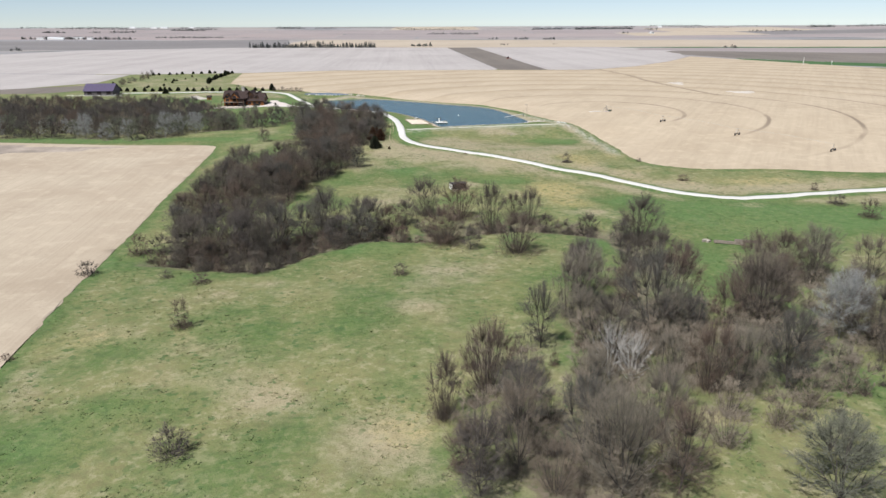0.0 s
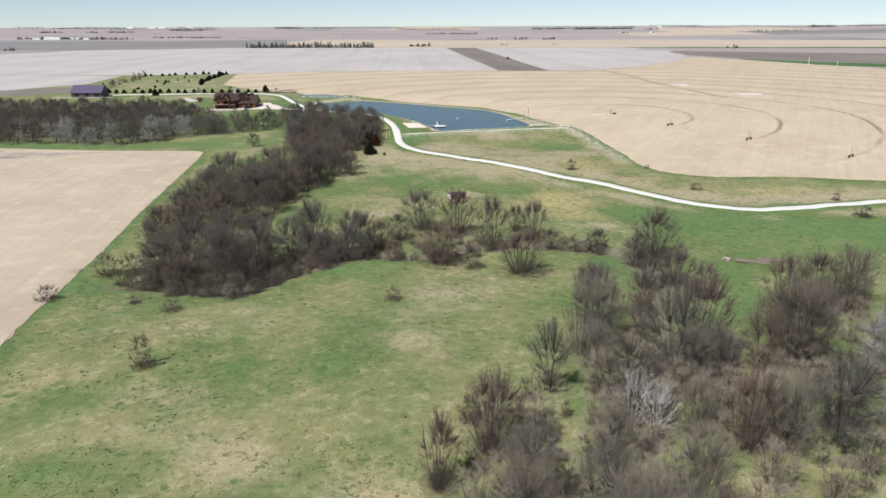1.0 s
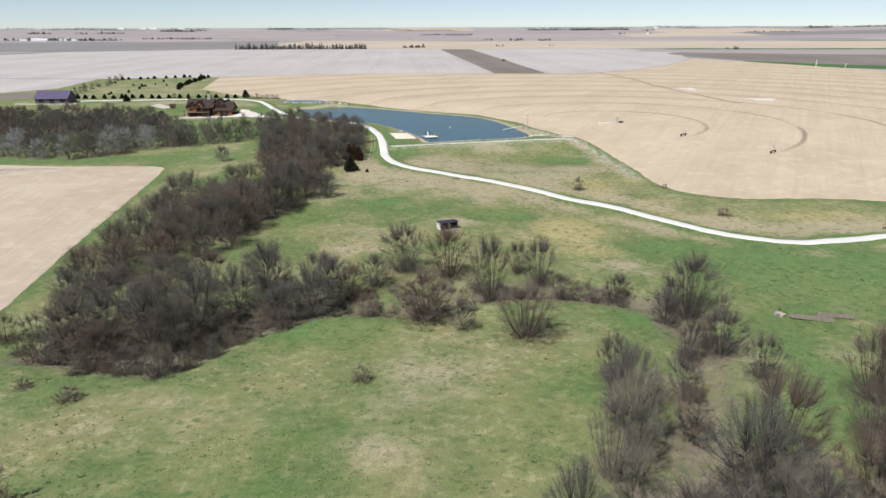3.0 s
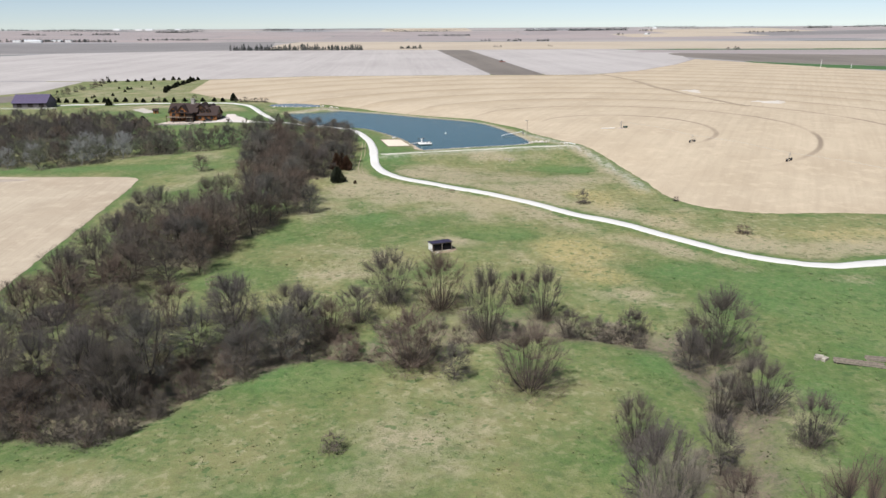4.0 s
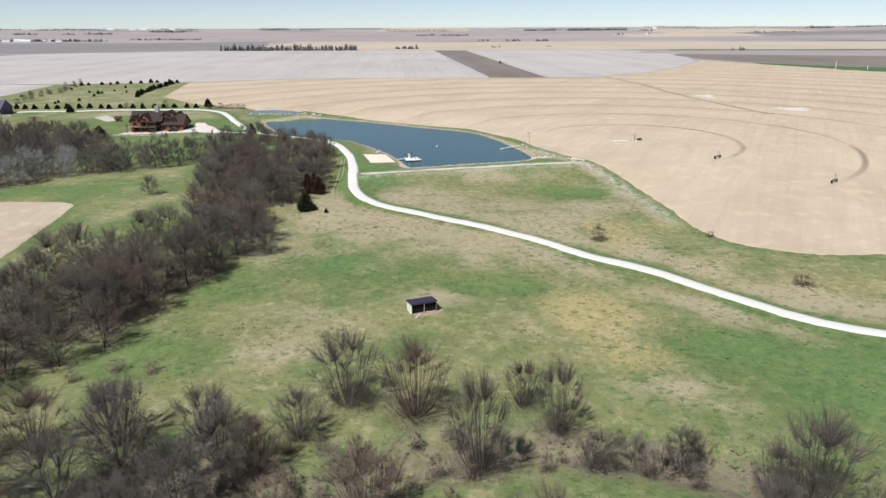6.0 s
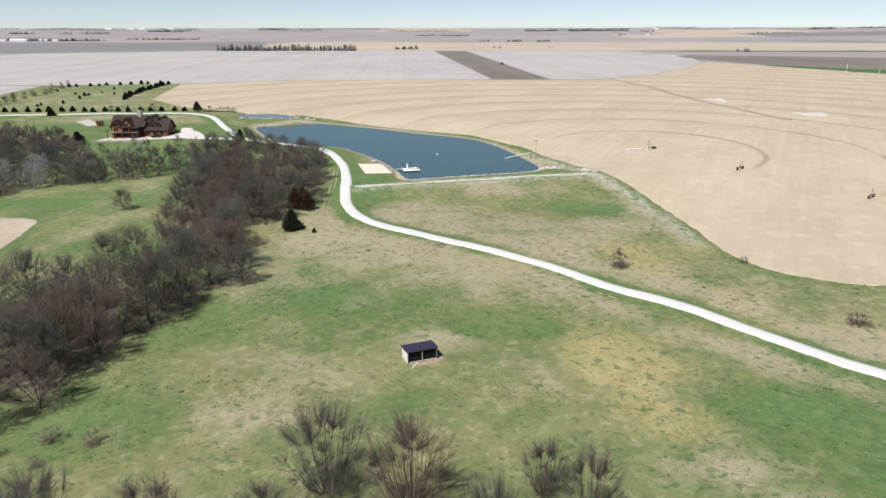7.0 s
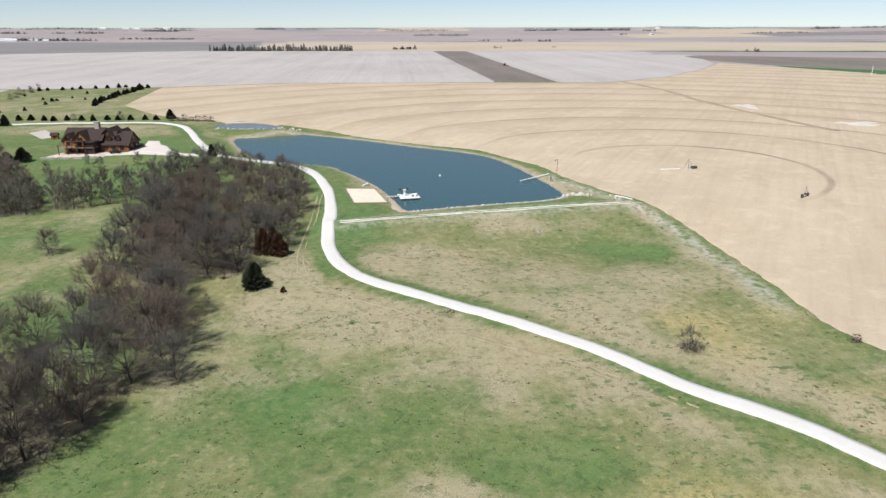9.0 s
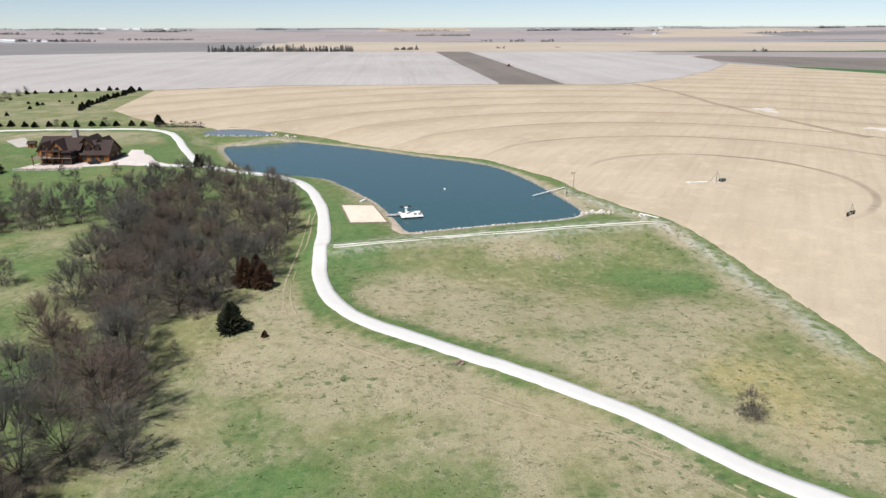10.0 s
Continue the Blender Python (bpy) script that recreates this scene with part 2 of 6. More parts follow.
def stubble(name, light, dark, rows=(0.012, 1.2, 1), angle=0.0, rings=False, patch=0.02, streak=0.3, bands=0.4):
    """Last year's stubble: faint rows, bleached and damp patches, wheel ruts of the watering rig."""
    m, n, l, b = material(name, 0.95)
    w = Web(m)
    turn = n.new("ShaderNodeVectorRotate")
    turn.rotation_type = "Z_AXIS"
    turn.inputs["Angle"].default_value = angle
    l.new(w.geo, turn.inputs["Vector"])
    row = w.noise(0.42, 4, stretch=rows, at=turn.outputs[0])
    broad = w.noise(0.05, 3, stretch=rows, at=turn.outputs[0], shift=5)
    k = w.mix(w.span(w.noise(patch, 4), 0.3, 0.72), light, dark)
    k = w.mix(w.span(row, 0.38, 0.68, 0, streak), k, tuple(c * 0.80 for c in dark))
    k = w.mix(w.span(broad, 0.4, 0.65, 0, bands), k, tuple(min(1, c * 1.12) for c in light))
    k = w.mix(w.span(w.noise(1.6, 3), 0.5, 0.75, 0, 0.35), k, tuple(c * 0.7 for c in dark))
    k = w.mix(w.span(w.noise(0.13, 5, shift=23, rough=0.68), 0.5, 0.66, 0, 0.4), k, tuple(min(1, c * 1.16) for c in light))
    k = w.mix(w.span(w.noise(0.07, 5, shift=33, rough=0.7), 0.54, 0.68, 0, 0.3), k, tuple(c * 0.86 for c in dark))
    if rings:
        dx, dy = w.math("SUBTRACT", w.axis(0), PIVOT[0]), w.math("SUBTRACT", w.axis(1), PIVOT[1])
        r = w.math("SQRT", w.math("ADD", w.math("MULTIPLY", dx, dx), w.math("MULTIPLY", dy, dy)))
        wob = w.math("MULTIPLY", w.math("SUBTRACT", w.noise(0.03, 2), 0.5), 3.0)
        f = w.math("ABSOLUTE", w.math("SUBTRACT", w.math("FRACT", w.math("ADD", w.math("DIVIDE", w.math("ADD", r, wob), SPAN), 0.5)), 0.5))
        rut = w.span(f, 0.010, 0.038, 1, 0)
        rut = w.math("MULTIPLY", rut, w.span(w.noise(0.018, 3, shift=3), 0.32, 0.55, 0.25, 1.0))
        rut = w.math("MULTIPLY", w.math("MULTIPLY", rut, w.span(r, 30, 40)), w.span(w.math("DIVIDE", w.math("ADD", w.math("MULTIPLY", dx, 0.75), w.math("MULTIPLY", dy, 0.66)), r), -0.45, 0.45))
        k = w.mix(w.math("MULTIPLY", rut, 0.85), k, (0.20, 0.155, 0.115))
        # the soil is tilled a little darker inside each wheel line
        shade = w.math("MULTIPLY", w.span(w.math("FRACT", w.math("DIVIDE", w.math("ADD", r, wob), SPAN)), 0.5, 1.0), w.span(dy, 40, 160))
        k = w.mix(w.math("MULTIPLY", shade, 0.5), k, (0.34, 0.265, 0.17))
    w.put(b.inputs["Base Color"], k)
    w.bump(b, row, 0.4, 0.1)
    return m


def gravel():
    m, n, l, b = material("gravel", 0.9)
    w = Web(m)
    k = w.mix(w.noise(0.3, 4), (0.55, 0.535, 0.505), (0.645, 0.63, 0.60))
    k = w.mix(w.span(w.noise(6, 3), 0.5, 0.8, 0, 0.4), k, (0.50, 0.48, 0.45))
    w.put(b.inputs["Base Color"], k)
    w.bump(b, w.noise(14, 2), 0.5, 0.04)
    return m


def pond_water():
    m, n, l, b = material("water", 0.22)
    w = Web(m)
    b.inputs["Base Color"].default_value = (0.037, 0.090, 0.102, 1)
    b.inputs["IOR"].default_value = 1.33
    b.inputs["Specular IOR Level"].default_value = 0.5
    w.bump(b, w.math("ADD", w.noise(1.5, 3, stretch=(1, 0.5, 1)), w.math("MULTIPLY", w.noise(0.2, 2), 0.6)), 0.35, 0.12)
    return m


def bark(name, colour, tip, third=None):
    """Bark or twigs: each tree its own shade, from ashen to brown and, where given, to a third tone."""
    m, n, l, b = material(name, 0.9)
    w = Web(m)
    k = w.mix(w.obj, colour, tip)
    if third:
        k = w.mix(w.span(w.math("FRACT", w.math("MULTIPLY", w.obj, 7.3)), 0.35, 0.95), k, third)
    k = w.mix(w.span(w.noise(0.6, 3), 0.35, 0.7, 0, 0.4), k, tuple(c * 0.65 for c in colour))
    w.put(b.inputs["Base Color"], k)
    return m


# Grey-blue far ground: distance haze is put into its base colour.
def hazed_plain():
    m, n, l, b = material("hazed_plain", 0.95)
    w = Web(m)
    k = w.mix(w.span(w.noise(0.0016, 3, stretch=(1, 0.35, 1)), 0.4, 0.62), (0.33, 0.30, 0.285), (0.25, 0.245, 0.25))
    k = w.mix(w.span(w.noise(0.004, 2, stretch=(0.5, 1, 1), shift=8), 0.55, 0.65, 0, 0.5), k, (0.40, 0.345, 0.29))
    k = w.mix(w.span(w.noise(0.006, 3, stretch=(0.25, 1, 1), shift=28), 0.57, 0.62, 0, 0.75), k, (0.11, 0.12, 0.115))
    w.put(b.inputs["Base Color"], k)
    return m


PASTURE = pasture()
HAZED_PLAIN = hazed_plain()
TAN = stubble("tan_stubble", (0.485, 0.402, 0.296), (0.418, 0.338, 0.243), (0.9, 0.02, 1), 0.5, True, bands=0.2)
TAN_LEFT = stubble("pale_stubble", (0.47, 0.398, 0.305), (0.385, 0.312, 0.232), (3.6, 0.05, 1), -0.12, streak=0.34, bands=0.08)
PINK = stubble("grey_stubble", (0.43, 0.398, 0.38), (0.36, 0.328, 0.312), (0.6, 0.01, 1), -0.05, patch=0.006)
PLOUGHED = stubble("bare_soil", (0.20, 0.175, 0.15), (0.15, 0.13, 0.115), (0.6, 0.02, 1), -0.05, patch=0.006)
WHEAT = stubble("young_wheat", (0.07, 0.14, 0.05), (0.05, 0.11, 0.04), (0.6, 0.02, 1), 0, patch=0.01)
BUFF = stubble("buff_field", (0.455, 0.385, 0.30), (0.39, 0.325, 0.255), (0.02, 0.6, 1), 0, patch=0.004)
SLATE = stubble("slate_soil", (0.225, 0.21, 0.205), (0.18, 0.168, 0.165), (0.02, 0.6, 1), 0.3, patch=0.003)
ROSE = stubble("rose_field", (0.345, 0.293, 0.28), (0.30, 0.255, 0.245), (0.02, 0.6, 1), 0, patch=0.003)
MAUVE = stubble("mauve_field", (0.32, 0.278, 0.268), (0.275, 0.24, 0.236), (0.02, 0.6, 1), 0, patch=0.004)
GRAVEL = gravel()
WATER_MAT = pond_water()
SHALLOW = plain("shallow_water", (0.13, 0.16, 0.165), 0.2, 0.2, 0.1)
SAND = plain("sand", (0.66, 0.58, 0.47), 0.95, 0.08, 0.4)
BEACH = plain("beach_sand", (0.47, 0.385, 0.30), 0.95, 0.18, 0.5)
BARK = bark("bark", (0.05, 0.043, 0.038), (0.095, 0.082, 0.072))
TWIG = bark("twigs", (0.104, 0.090, 0.075), (0.162, 0.138, 0.113), (0.165, 0.118, 0.090))
TWIG_OLIVE = bark("grey_olive_twigs", (0.102, 0.098, 0.084), (0.145, 0.136, 0.116), (0.125, 0.106, 0.096))
TWIG_TAN = bark("tan_twigs", (0.26, 0.218, 0.168), (0.32, 0.272, 0.212))
TWIG_ASH = bark("ashen_tan_twigs", (0.185, 0.162, 0.128), (0.245, 0.218, 0.172), (0.215, 0.172, 0.134))
# Far tree foliage greyed and paled, with distance haze in the colour.
HAZED_BELT = bark("hazed_belt_foliage", (0.058, 0.070, 0.066), (0.09, 0.10, 0.095))
BARK_GREY = bark("grey_bark", (0.20, 0.195, 0.18), (0.25, 0.24, 0.22))
BARK_PALE = bark("dead_wood", (0.42, 0.40, 0.37), (0.50, 0.48, 0.45))
TWIG_BUD = bark("budding_twigs", (0.15, 0.15, 0.115), (0.19, 0.20, 0.14))
TWIG_RED = bark("reddish_twigs", (0.165, 0.125, 0.098), (0.20, 0.15, 0.118))
TWIG_GREY = bark("silver_twigs", (0.27, 0.27, 0.26), (0.36, 0.36, 0.34))
CEDAR = bark("cedar_needles", (0.026, 0.032, 0.018), (0.036, 0.040, 0.022))
CEDAR_BROWN = bark("browned_needles", (0.075, 0.040, 0.024), (0.095, 0.052, 0.03))


# ---- mesh helpers ----
def raw(name, verts, faces, mat, parent=None, label="", smooth_it=False):
    me = bpy.data.meshes.new(name)
    me.from_pydata([tuple(v) for v in verts], [], [tuple(f) for f in faces])
    me.materials.append(mat)
    if smooth_it:
        me.polygons.foreach_set("use_smooth", [True] * len(me.polygons))
    ob = new(name, me)
    ob.parent = parent
    if label:
        tagged(ob, label)
    return ob


def part(name, bm, mat, parent, label=""):
    me = bpy.data.meshes.new(name)
    bmesh.ops.recalc_face_normals(bm, faces=bm.faces)
    bm.to_mesh(me)
    bm.free()
    me.materials.append(mat)
    ob = new(name, me)
    ob.parent = parent
    if label:
        tagged(ob, label)
    return ob


def root(name, x, y, z=None, turn=0.0, label="", category="", group="", kind=""):
    ob = new(name)
    ob.matrix_basis = pose(x, y, ground_at(x, y) if z is None else z, 0, 0, turn)
    return tagged(ob, label, category, group, kind)


def box(bm, x0, x1, y0, y1, z0, z1, bevel=0.0, m=None):
    r = bmesh.ops.create_cube(bm, size=1, matrix=(m or Matrix()) @ Matrix.Translation(((x0 + x1) / 2, (y0 + y1) / 2, (z0 + z1) / 2)) @ Matrix.Diagonal((x1 - x0, y1 - y0, z1 - z0, 1)))
    if bevel:
        bmesh.ops.bevel(bm, geom=list({e for v in r["verts"] for e in v.link_edges}), offset=bevel, segments=1, affect="EDGES")
    return bm


def boxes(*rows, bevel=0.0):
    bm = bmesh.new()
    for r in rows:
        box(bm, *r, bevel=bevel)
    return bm


def rod(bm, a, b, r0, r1=None, sides=6):
    a, b = Vector(a), Vector(b)
    r1 = r0 if r1 is None else r1
    q = (b - a).to_track_quat("Z", "Y").to_matrix().to_4x4()
    bmesh.ops.create_cone(bm, cap_ends=True, segments=sides, radius1=r0, radius2=r1, depth=(b - a).length, matrix=Matrix.Translation((a + b) / 2) @ q)
    return bm


def rods(*rows, sides=6):
    bm = bmesh.new()
    for r in rows:
        rod(bm, *r, sides=sides)
    return bm


def prism(bm, outline, y0, y1):
    """An outline in x and z, pushed from y0 to y1."""
    a = [bm.verts.new((x, y0, z)) for x, z in outline]
    b = [bm.verts.new((x, y1, z)) for x, z in outline]
    bm.faces.new(a)
    bm.faces.new(b[::-1])
    for i in range(len(a)):
        j = (i + 1) % len(a)
        bm.faces.new((a[i], b[i], b[j], a[j]))
    return bm


def draped(name, ring, mat, cell, lift, label, category="field", kind="structure"):
    """A flat piece of ground cover with a free outline, laid over the land."""
    bm = bmesh.new()
    bm.faces.new([bm.verts.new((p[0], p[1], 0)) for p in ring])
    bmesh.ops.triangulate(bm, faces=bm.faces)
    p = np.array(ring)
    for k in (0, 1):
        lo, hi = p[:, k].min(), p[:, k].max()
        for c in np.arange(lo + cell, hi, cell):
            co, no = ((c, 0, 0), (1, 0, 0)) if k == 0 else ((0, c, 0), (0, 1, 0))
            bmesh.ops.bisect_plane(bm, geom=bm.verts[:] + bm.edges[:] + bm.faces[:], plane_co=co, plane_no=no, dist=1e-4)
    xy = np.array([v.co[:2] for v in bm.verts])
    z = land(xy[:, 0], xy[:, 1]) + lift
    for v, h in zip(bm.verts, z):
        v.co.z = h - (lift - 0.06 if v.is_boundary else 0)
    for f in bm.faces:
        if f.normal.z < 0:
            f.normal_flip()
    me = bpy.data.meshes.new(name)
    bm.to_mesh(me)
    bm.free()
    me.materials.append(mat)
    me.polygons.foreach_set("use_smooth", [True] * len(me.polygons))
    return tagged(new(name, me), label, category, kind=kind)


def ribbon(name, line, width, mat, lift, label, category, crown=0.06, ragged=0.12, seed=1):
    """A road of crowned gravel along a line, with ragged edges."""
    r = np.random.RandomState(seed)
    n = len(line)
    t = np.gradient(line, axis=0)
    t /= np.linalg.norm(t, axis=1)[:, None]
    side = np.c_[t[:, 1], -t[:, 0]]
    cols = (-1, -0.97, -0.5, 0, 0.5, 0.97, 1)
    w = width / 2
    wob = {k: np.convolve(r.normal(0, ragged, n + 4), np.ones(5) / 2.2, "valid") for k in (-1, 1)}
    v = []
    base = land(line[:, 0], line[:, 1])
    for c in cols:
        off = c * w + (wob[-1] if c < 0 else wob[1]) * abs(c)
        xy = line + side * off[:, None]
        z = 0.5 * base + 0.5 * land(xy[:, 0], xy[:, 1])
        z = z + (lift + crown * (1 - c * c) if abs(c) < 1 else -0.12)
        v.append(np.c_[xy, z])
    v = np.concatenate(v)
    f = [(a * n + i, a * n + i + 1, (a + 1) * n + i + 1, (a + 1) * n + i) for a in range(len(cols) - 1) for i in range(n - 1)]
    ob = raw(name, v, f, mat, smooth_it=True)
    return tagged(ob, label, category, kind="structure")

# ---- the land itself: one sheet out to the horizon ----
random.seed(4)
np.random.seed(4)


def steps(fine0, fine1, fine, far0, far1):
    a = list(np.arange(fine0, fine1 + 0.1, fine))
    s, v = fine, fine1
    while v < far1:
        s = min(s * 1.25, 160)
        v = min(v + s, far1)
        a.append(v)
    s, v = fine, fine0
    while v > far0:
        s = min(s * 1.25, 160)
        v = max(v - s, far0)
        a.insert(0, v)
    return np.array(a)


# trees are planned first, for the leaf litter beneath them: x, y, height, spread
FRONT_GROVE = [(3, 99, 13, 6), (11, 107, 15, 10), (8, 80, 13, 9), (14, 86, 15, 9.5), (23, 125, 14, 8), (32, 141, 17, 11), (38, 149, 14, 10),
               (28, 80, 16, 12), (25, 91, 15, 10.5), (47, 131, 19, 14), (55, 141, 18, 13), (51, 108, 14, 9), (56, 107, 13, 9), (65, 108, 15, 11),
               (74, 137, 17, 14), (102, 168, 14, 13), (117, 167, 12, 12), (94, 128, 13, 10.5), (36, 80, 14, 10), (77, 113, 6.5, 7.5)]
CREEK_TREES = [(-2, 232, 12.5, 10.5), (10, 228, 13, 10), (20, 213, 15.5, 8.5), (29, 231, 8, 6), (34, 224, 12, 7), (12, 195, 6.5, 5.5),
               (26, 191, 11.5, 12), (52, 214, 7.5, 6.5), (66, 203, 14.5, 11.5), (-9, 222, 8, 8), (-20, 215, 10, 10), (-23, 205, 10.5, 10), (-34, 213, 13.5, 11)]
CREEK_TREES += [(-40, 206, 10, 10), (-46, 196, 13, 11), (-48, 188, 11.5, 10), (-54, 189, 13, 9), (-29, 199, 9, 8), (-14, 214, 9, 7), (-24, 222, 9, 8), (-38, 222, 10, 9), (38, 214, 6, 6), (66, 184, 9, 9), (40, 171, 8.5, 7), (68, 171, 8.5, 6), (-59, 203, 10, 9), (-51, 220, 10, 9), (84, 162, 13, 10), (94, 167, 12, 11), (73, 136, 14, 10.5)]
UPPER_TREES = [(-53, 273, 12, 10), (-56, 256, 12, 10.5), (-62, 249, 12, 11), (-64, 237, 12, 11), (-46, 300, 10, 9), (-60, 270, 15, 12), (-57, 279, 15.5, 12.5), (-59, 264, 14, 10), (-50, 290, 16, 12.5), (-48, 309, 15.5, 13), (-35, 313, 10, 9), (-43, 312, 14, 13),
               (-50, 297, 16, 13), (-44, 336, 15, 13), (-44, 372, 13, 12), (-41, 382, 10, 10), (64, 133, 12.5, 9), (53, 125, 12, 8), (37, 154, 15, 12), (51, 165, 10, 7)]
BUSHES = [(-54, 136, 8.0, 5.6), (-39, 90, 5.6, 8), (-93, 173, 4.6, 7), (-60, 166, 3.0, 6.5), (-8, 172, 4.0, 5.2), (-71, 171, 2.4, 4.5), (-83, 121, 1.9, 2.8),
          (65, 323, 6.0, 6.5), (109, 286, 3.4, 6.5), (101, 326, 2.0, 3.5), (153, 245, 4.6, 9), (154, 227, 8, 9), (157, 269, 3.5, 4.5), (45, 216, 6.5, 9.5), (-10, 206, 6.5, 9.5), (4, 201, 13, 16.5)]


def grown(rows, high, wide):
    return [(x, y, h * high, s * wide) for x, y, h, s in rows]


FRONT_GROVE, CREEK_TREES, UPPER_TREES = grown(FRONT_GROVE, 1.05, 1.12), grown(CREEK_TREES, 1.2, 1.38), grown(UPPER_TREES, 1.05, 1.1)


def scatter(ring, gap, seed, tries=6000, tall=(11, 17), broad=(0.7, 0.95)):
    """Trees strewn over a patch, no closer than the gap."""
    r = np.random.RandomState(seed)
    p = np.array(ring, float)
    q = r.uniform(p.min(axis=0), p.max(axis=0), (tries, 2))
    got = []
    for x, y in q[inside(q[:, 0], q[:, 1], p)]:
        if all((x - a[0]) ** 2 + (y - a[1]) ** 2 > gap * gap for a in got):
            h = r.uniform(*tall)
            got.append((x, y, h, h * r.uniform(*broad)))
    return got


HOOK = scatter([(-78, 191), (-85, 208), (-86, 230), (-87, 255), (-89, 284), (-87, 303), (-80, 314), (-71, 325), (-68, 337), (-69, 355), (-73, 376), (-78, 395), (-80, 420), (-70, 440), (-62, 400), (-44, 388),
                (-33, 384), (-37, 345), (-40, 318), (-52, 310), (-53, 295), (-50, 276), (-58, 262), (-66, 240), (-64, 222), (-54, 212), (-42, 198), (-48, 182), (-66, 184)], 7.5, 3, tall=(10.5, 15.0), broad=(1.0, 1.25))
HOOK = [p for p in HOOK if not (309 < p[1] < 322 and p[0] < -50) and min(math.hypot(p[0] + 30.5, p[1] - 355.5), math.hypot(p[0] + 29, p[1] - 379)) > 9]  # a grassy gap where the gully runs out
GAPS = [(-30.5, 355.5, 13.5), (-66, 343, 8.5), (-29, 379, 8), (-34, 343, 9), (-60, 353, 7), (-30, 330, 12)]
HOOK = [p for p in HOOK if all(math.hypot(p[0] - x, p[1] - y) > d for x, y, d in GAPS)]
HOLLOW = spline([(-72, 214), (-66, 225), (-58, 235), (-50, 244), (-40, 251)])
HOOK = [p for p in HOOK if far_from(p[0], p[1], HOLLOW) > 7.5]
HOOK_TOP = scatter([(-82, 398), (-80, 440), (-78, 470), (-76, 490), (-62, 484), (-48, 476), (-40, 462), (-32, 432), (-30, 384), (-44, 388), (-62, 400)], 8.4, 5, tall=(9.5, 13.0), broad=(0.85, 1.1))
HOOK_TOP = [(x, y, h * (0.75 if y > 462 else 1), s * (0.8 if y > 462 else 1)) for x, y, h, s in HOOK_TOP]
FAR_WOOD = scatter([(-340, 420), (-255, 405), (-178, 395), (-156, 403), (-140, 423), (-128, 432), (-140, 452), (-158, 478), (-172, 496), (-212, 509), (-250, 512), (-345, 525)], 7.0, 7, tall=(9, 13.5), broad=(0.9, 1.25))
CREEK_ROW = scatter([(-140, 423), (-115, 431), (-92, 447), (-78, 472), (-78, 500), (-90, 480), (-105, 456), (-138, 446)], 5.4, 8, tall=(8, 12)) + scatter([(-165, 480), (-130, 455), (-102, 462), (-86, 482), (-90, 502), (-120, 498), (-150, 497)], 15.0, 18, tall=(5, 8))
EAST_WOOD = scatter([(84, 112), (92, 130), (112, 150), (135, 172), (160, 185), (170, 150), (150, 110), (110, 85), (90, 82)], 11.5, 9, tall=(10, 15))
FRONT_FILL = scatter([(2, 84), (5, 104), (14, 116), (22, 104), (19, 80)], 12, 31, tall=(9, 14)) + scatter([(27, 84), (28, 100), (34, 128), (30, 140), (40, 156), (58, 150), (64, 134), (54, 118), (40, 106), (37, 84)], 13, 32, tall=(10, 16))
FRONT_FILL += scatter([(50, 108), (52, 114), (72, 146), (98, 172), (112, 172), (96, 132), (70, 108)], 12, 33, tall=(9, 14)) + scatter([(58, 182), (72, 190), (74, 206), (60, 210)], 9.0, 34, tall=(7, 10))
BRUSH = scatter([(-86, 190), (-66, 176), (-46, 174), (-34, 190), (-24, 203), (-4, 201), (14, 204), (30, 212), (52, 209), (58, 215), (40, 224), (14, 222), (-14, 218), (-34, 214), (-46, 196), (-64, 190)], 4.6, 21, tall=(2.2, 5.0))
BRUSH += scatter([(-88, 192), (-66, 177), (-46, 175), (-34, 191), (-22, 203), (-16, 212), (-34, 218), (-46, 204), (-62, 198)], 4.4, 27, tall=(4.5, 8.0), broad=(0.8, 1.1))
BRUSH += scatter([(2, 84), (2, 112), (22, 130), (36, 124), (46, 140), (60, 150), (90, 150), (110, 160), (82, 104), (60, 96), (48, 112), (34, 104), (30, 78)], 6.0, 22, tall=(2.5, 6.0))
BRUSH += scatter([(-79, 190), (-86, 215), (-84, 255), (-83, 300), (-72, 320), (-68, 350), (-80, 430), (-60, 440), (-34, 400), (-38, 345), (-52, 300), (-60, 262), (-66, 235), (-50, 205), (-60, 180)], 9.0, 26, tall=(2.0, 4.5))
THICKET = scatter([(-74, 218), (-60, 238), (-46, 252), (-40, 246), (-54, 232), (-66, 214)], 7.0, 29, tall=(1.8, 3.2), broad=(1.3, 1.9)) + scatter([(28, 80), (34, 120), (60, 140), (100, 160), (96, 126), (70, 100), (46, 90)], 7.5, 37, tall=(5.5, 9), broad=(0.9, 1.3)) + scatter([(6, 84), (12, 118), (30, 112), (40, 122), (52, 112), (72, 112), (80, 124), (60, 140), (38, 140), (30, 120), (28, 84)], 7.0, 24, tall=(6, 10), broad=(0.9, 1.3)) + [(48, 214, 6, 9), (-2, 216, 4, 7), (16, 222, 4, 7), (-28, 208, 5, 8), (46, 163, 6, 8)]
taken = FRONT_GROVE + CREEK_TREES + UPPER_TREES
FRONT_FILL = [p for p in FRONT_FILL if all((p[0] - q[0]) ** 2 + (p[1] - q[1]) ** 2 > 14 for q in taken)]
CREEK_TREES = [p for p in CREEK_TREES if far_from(p[0], p[1], HOLLOW) > 6.5]
UPPER_TREES = [p for p in UPPER_TREES if far_from(p[0], p[1], HOLLOW) > 6.5]
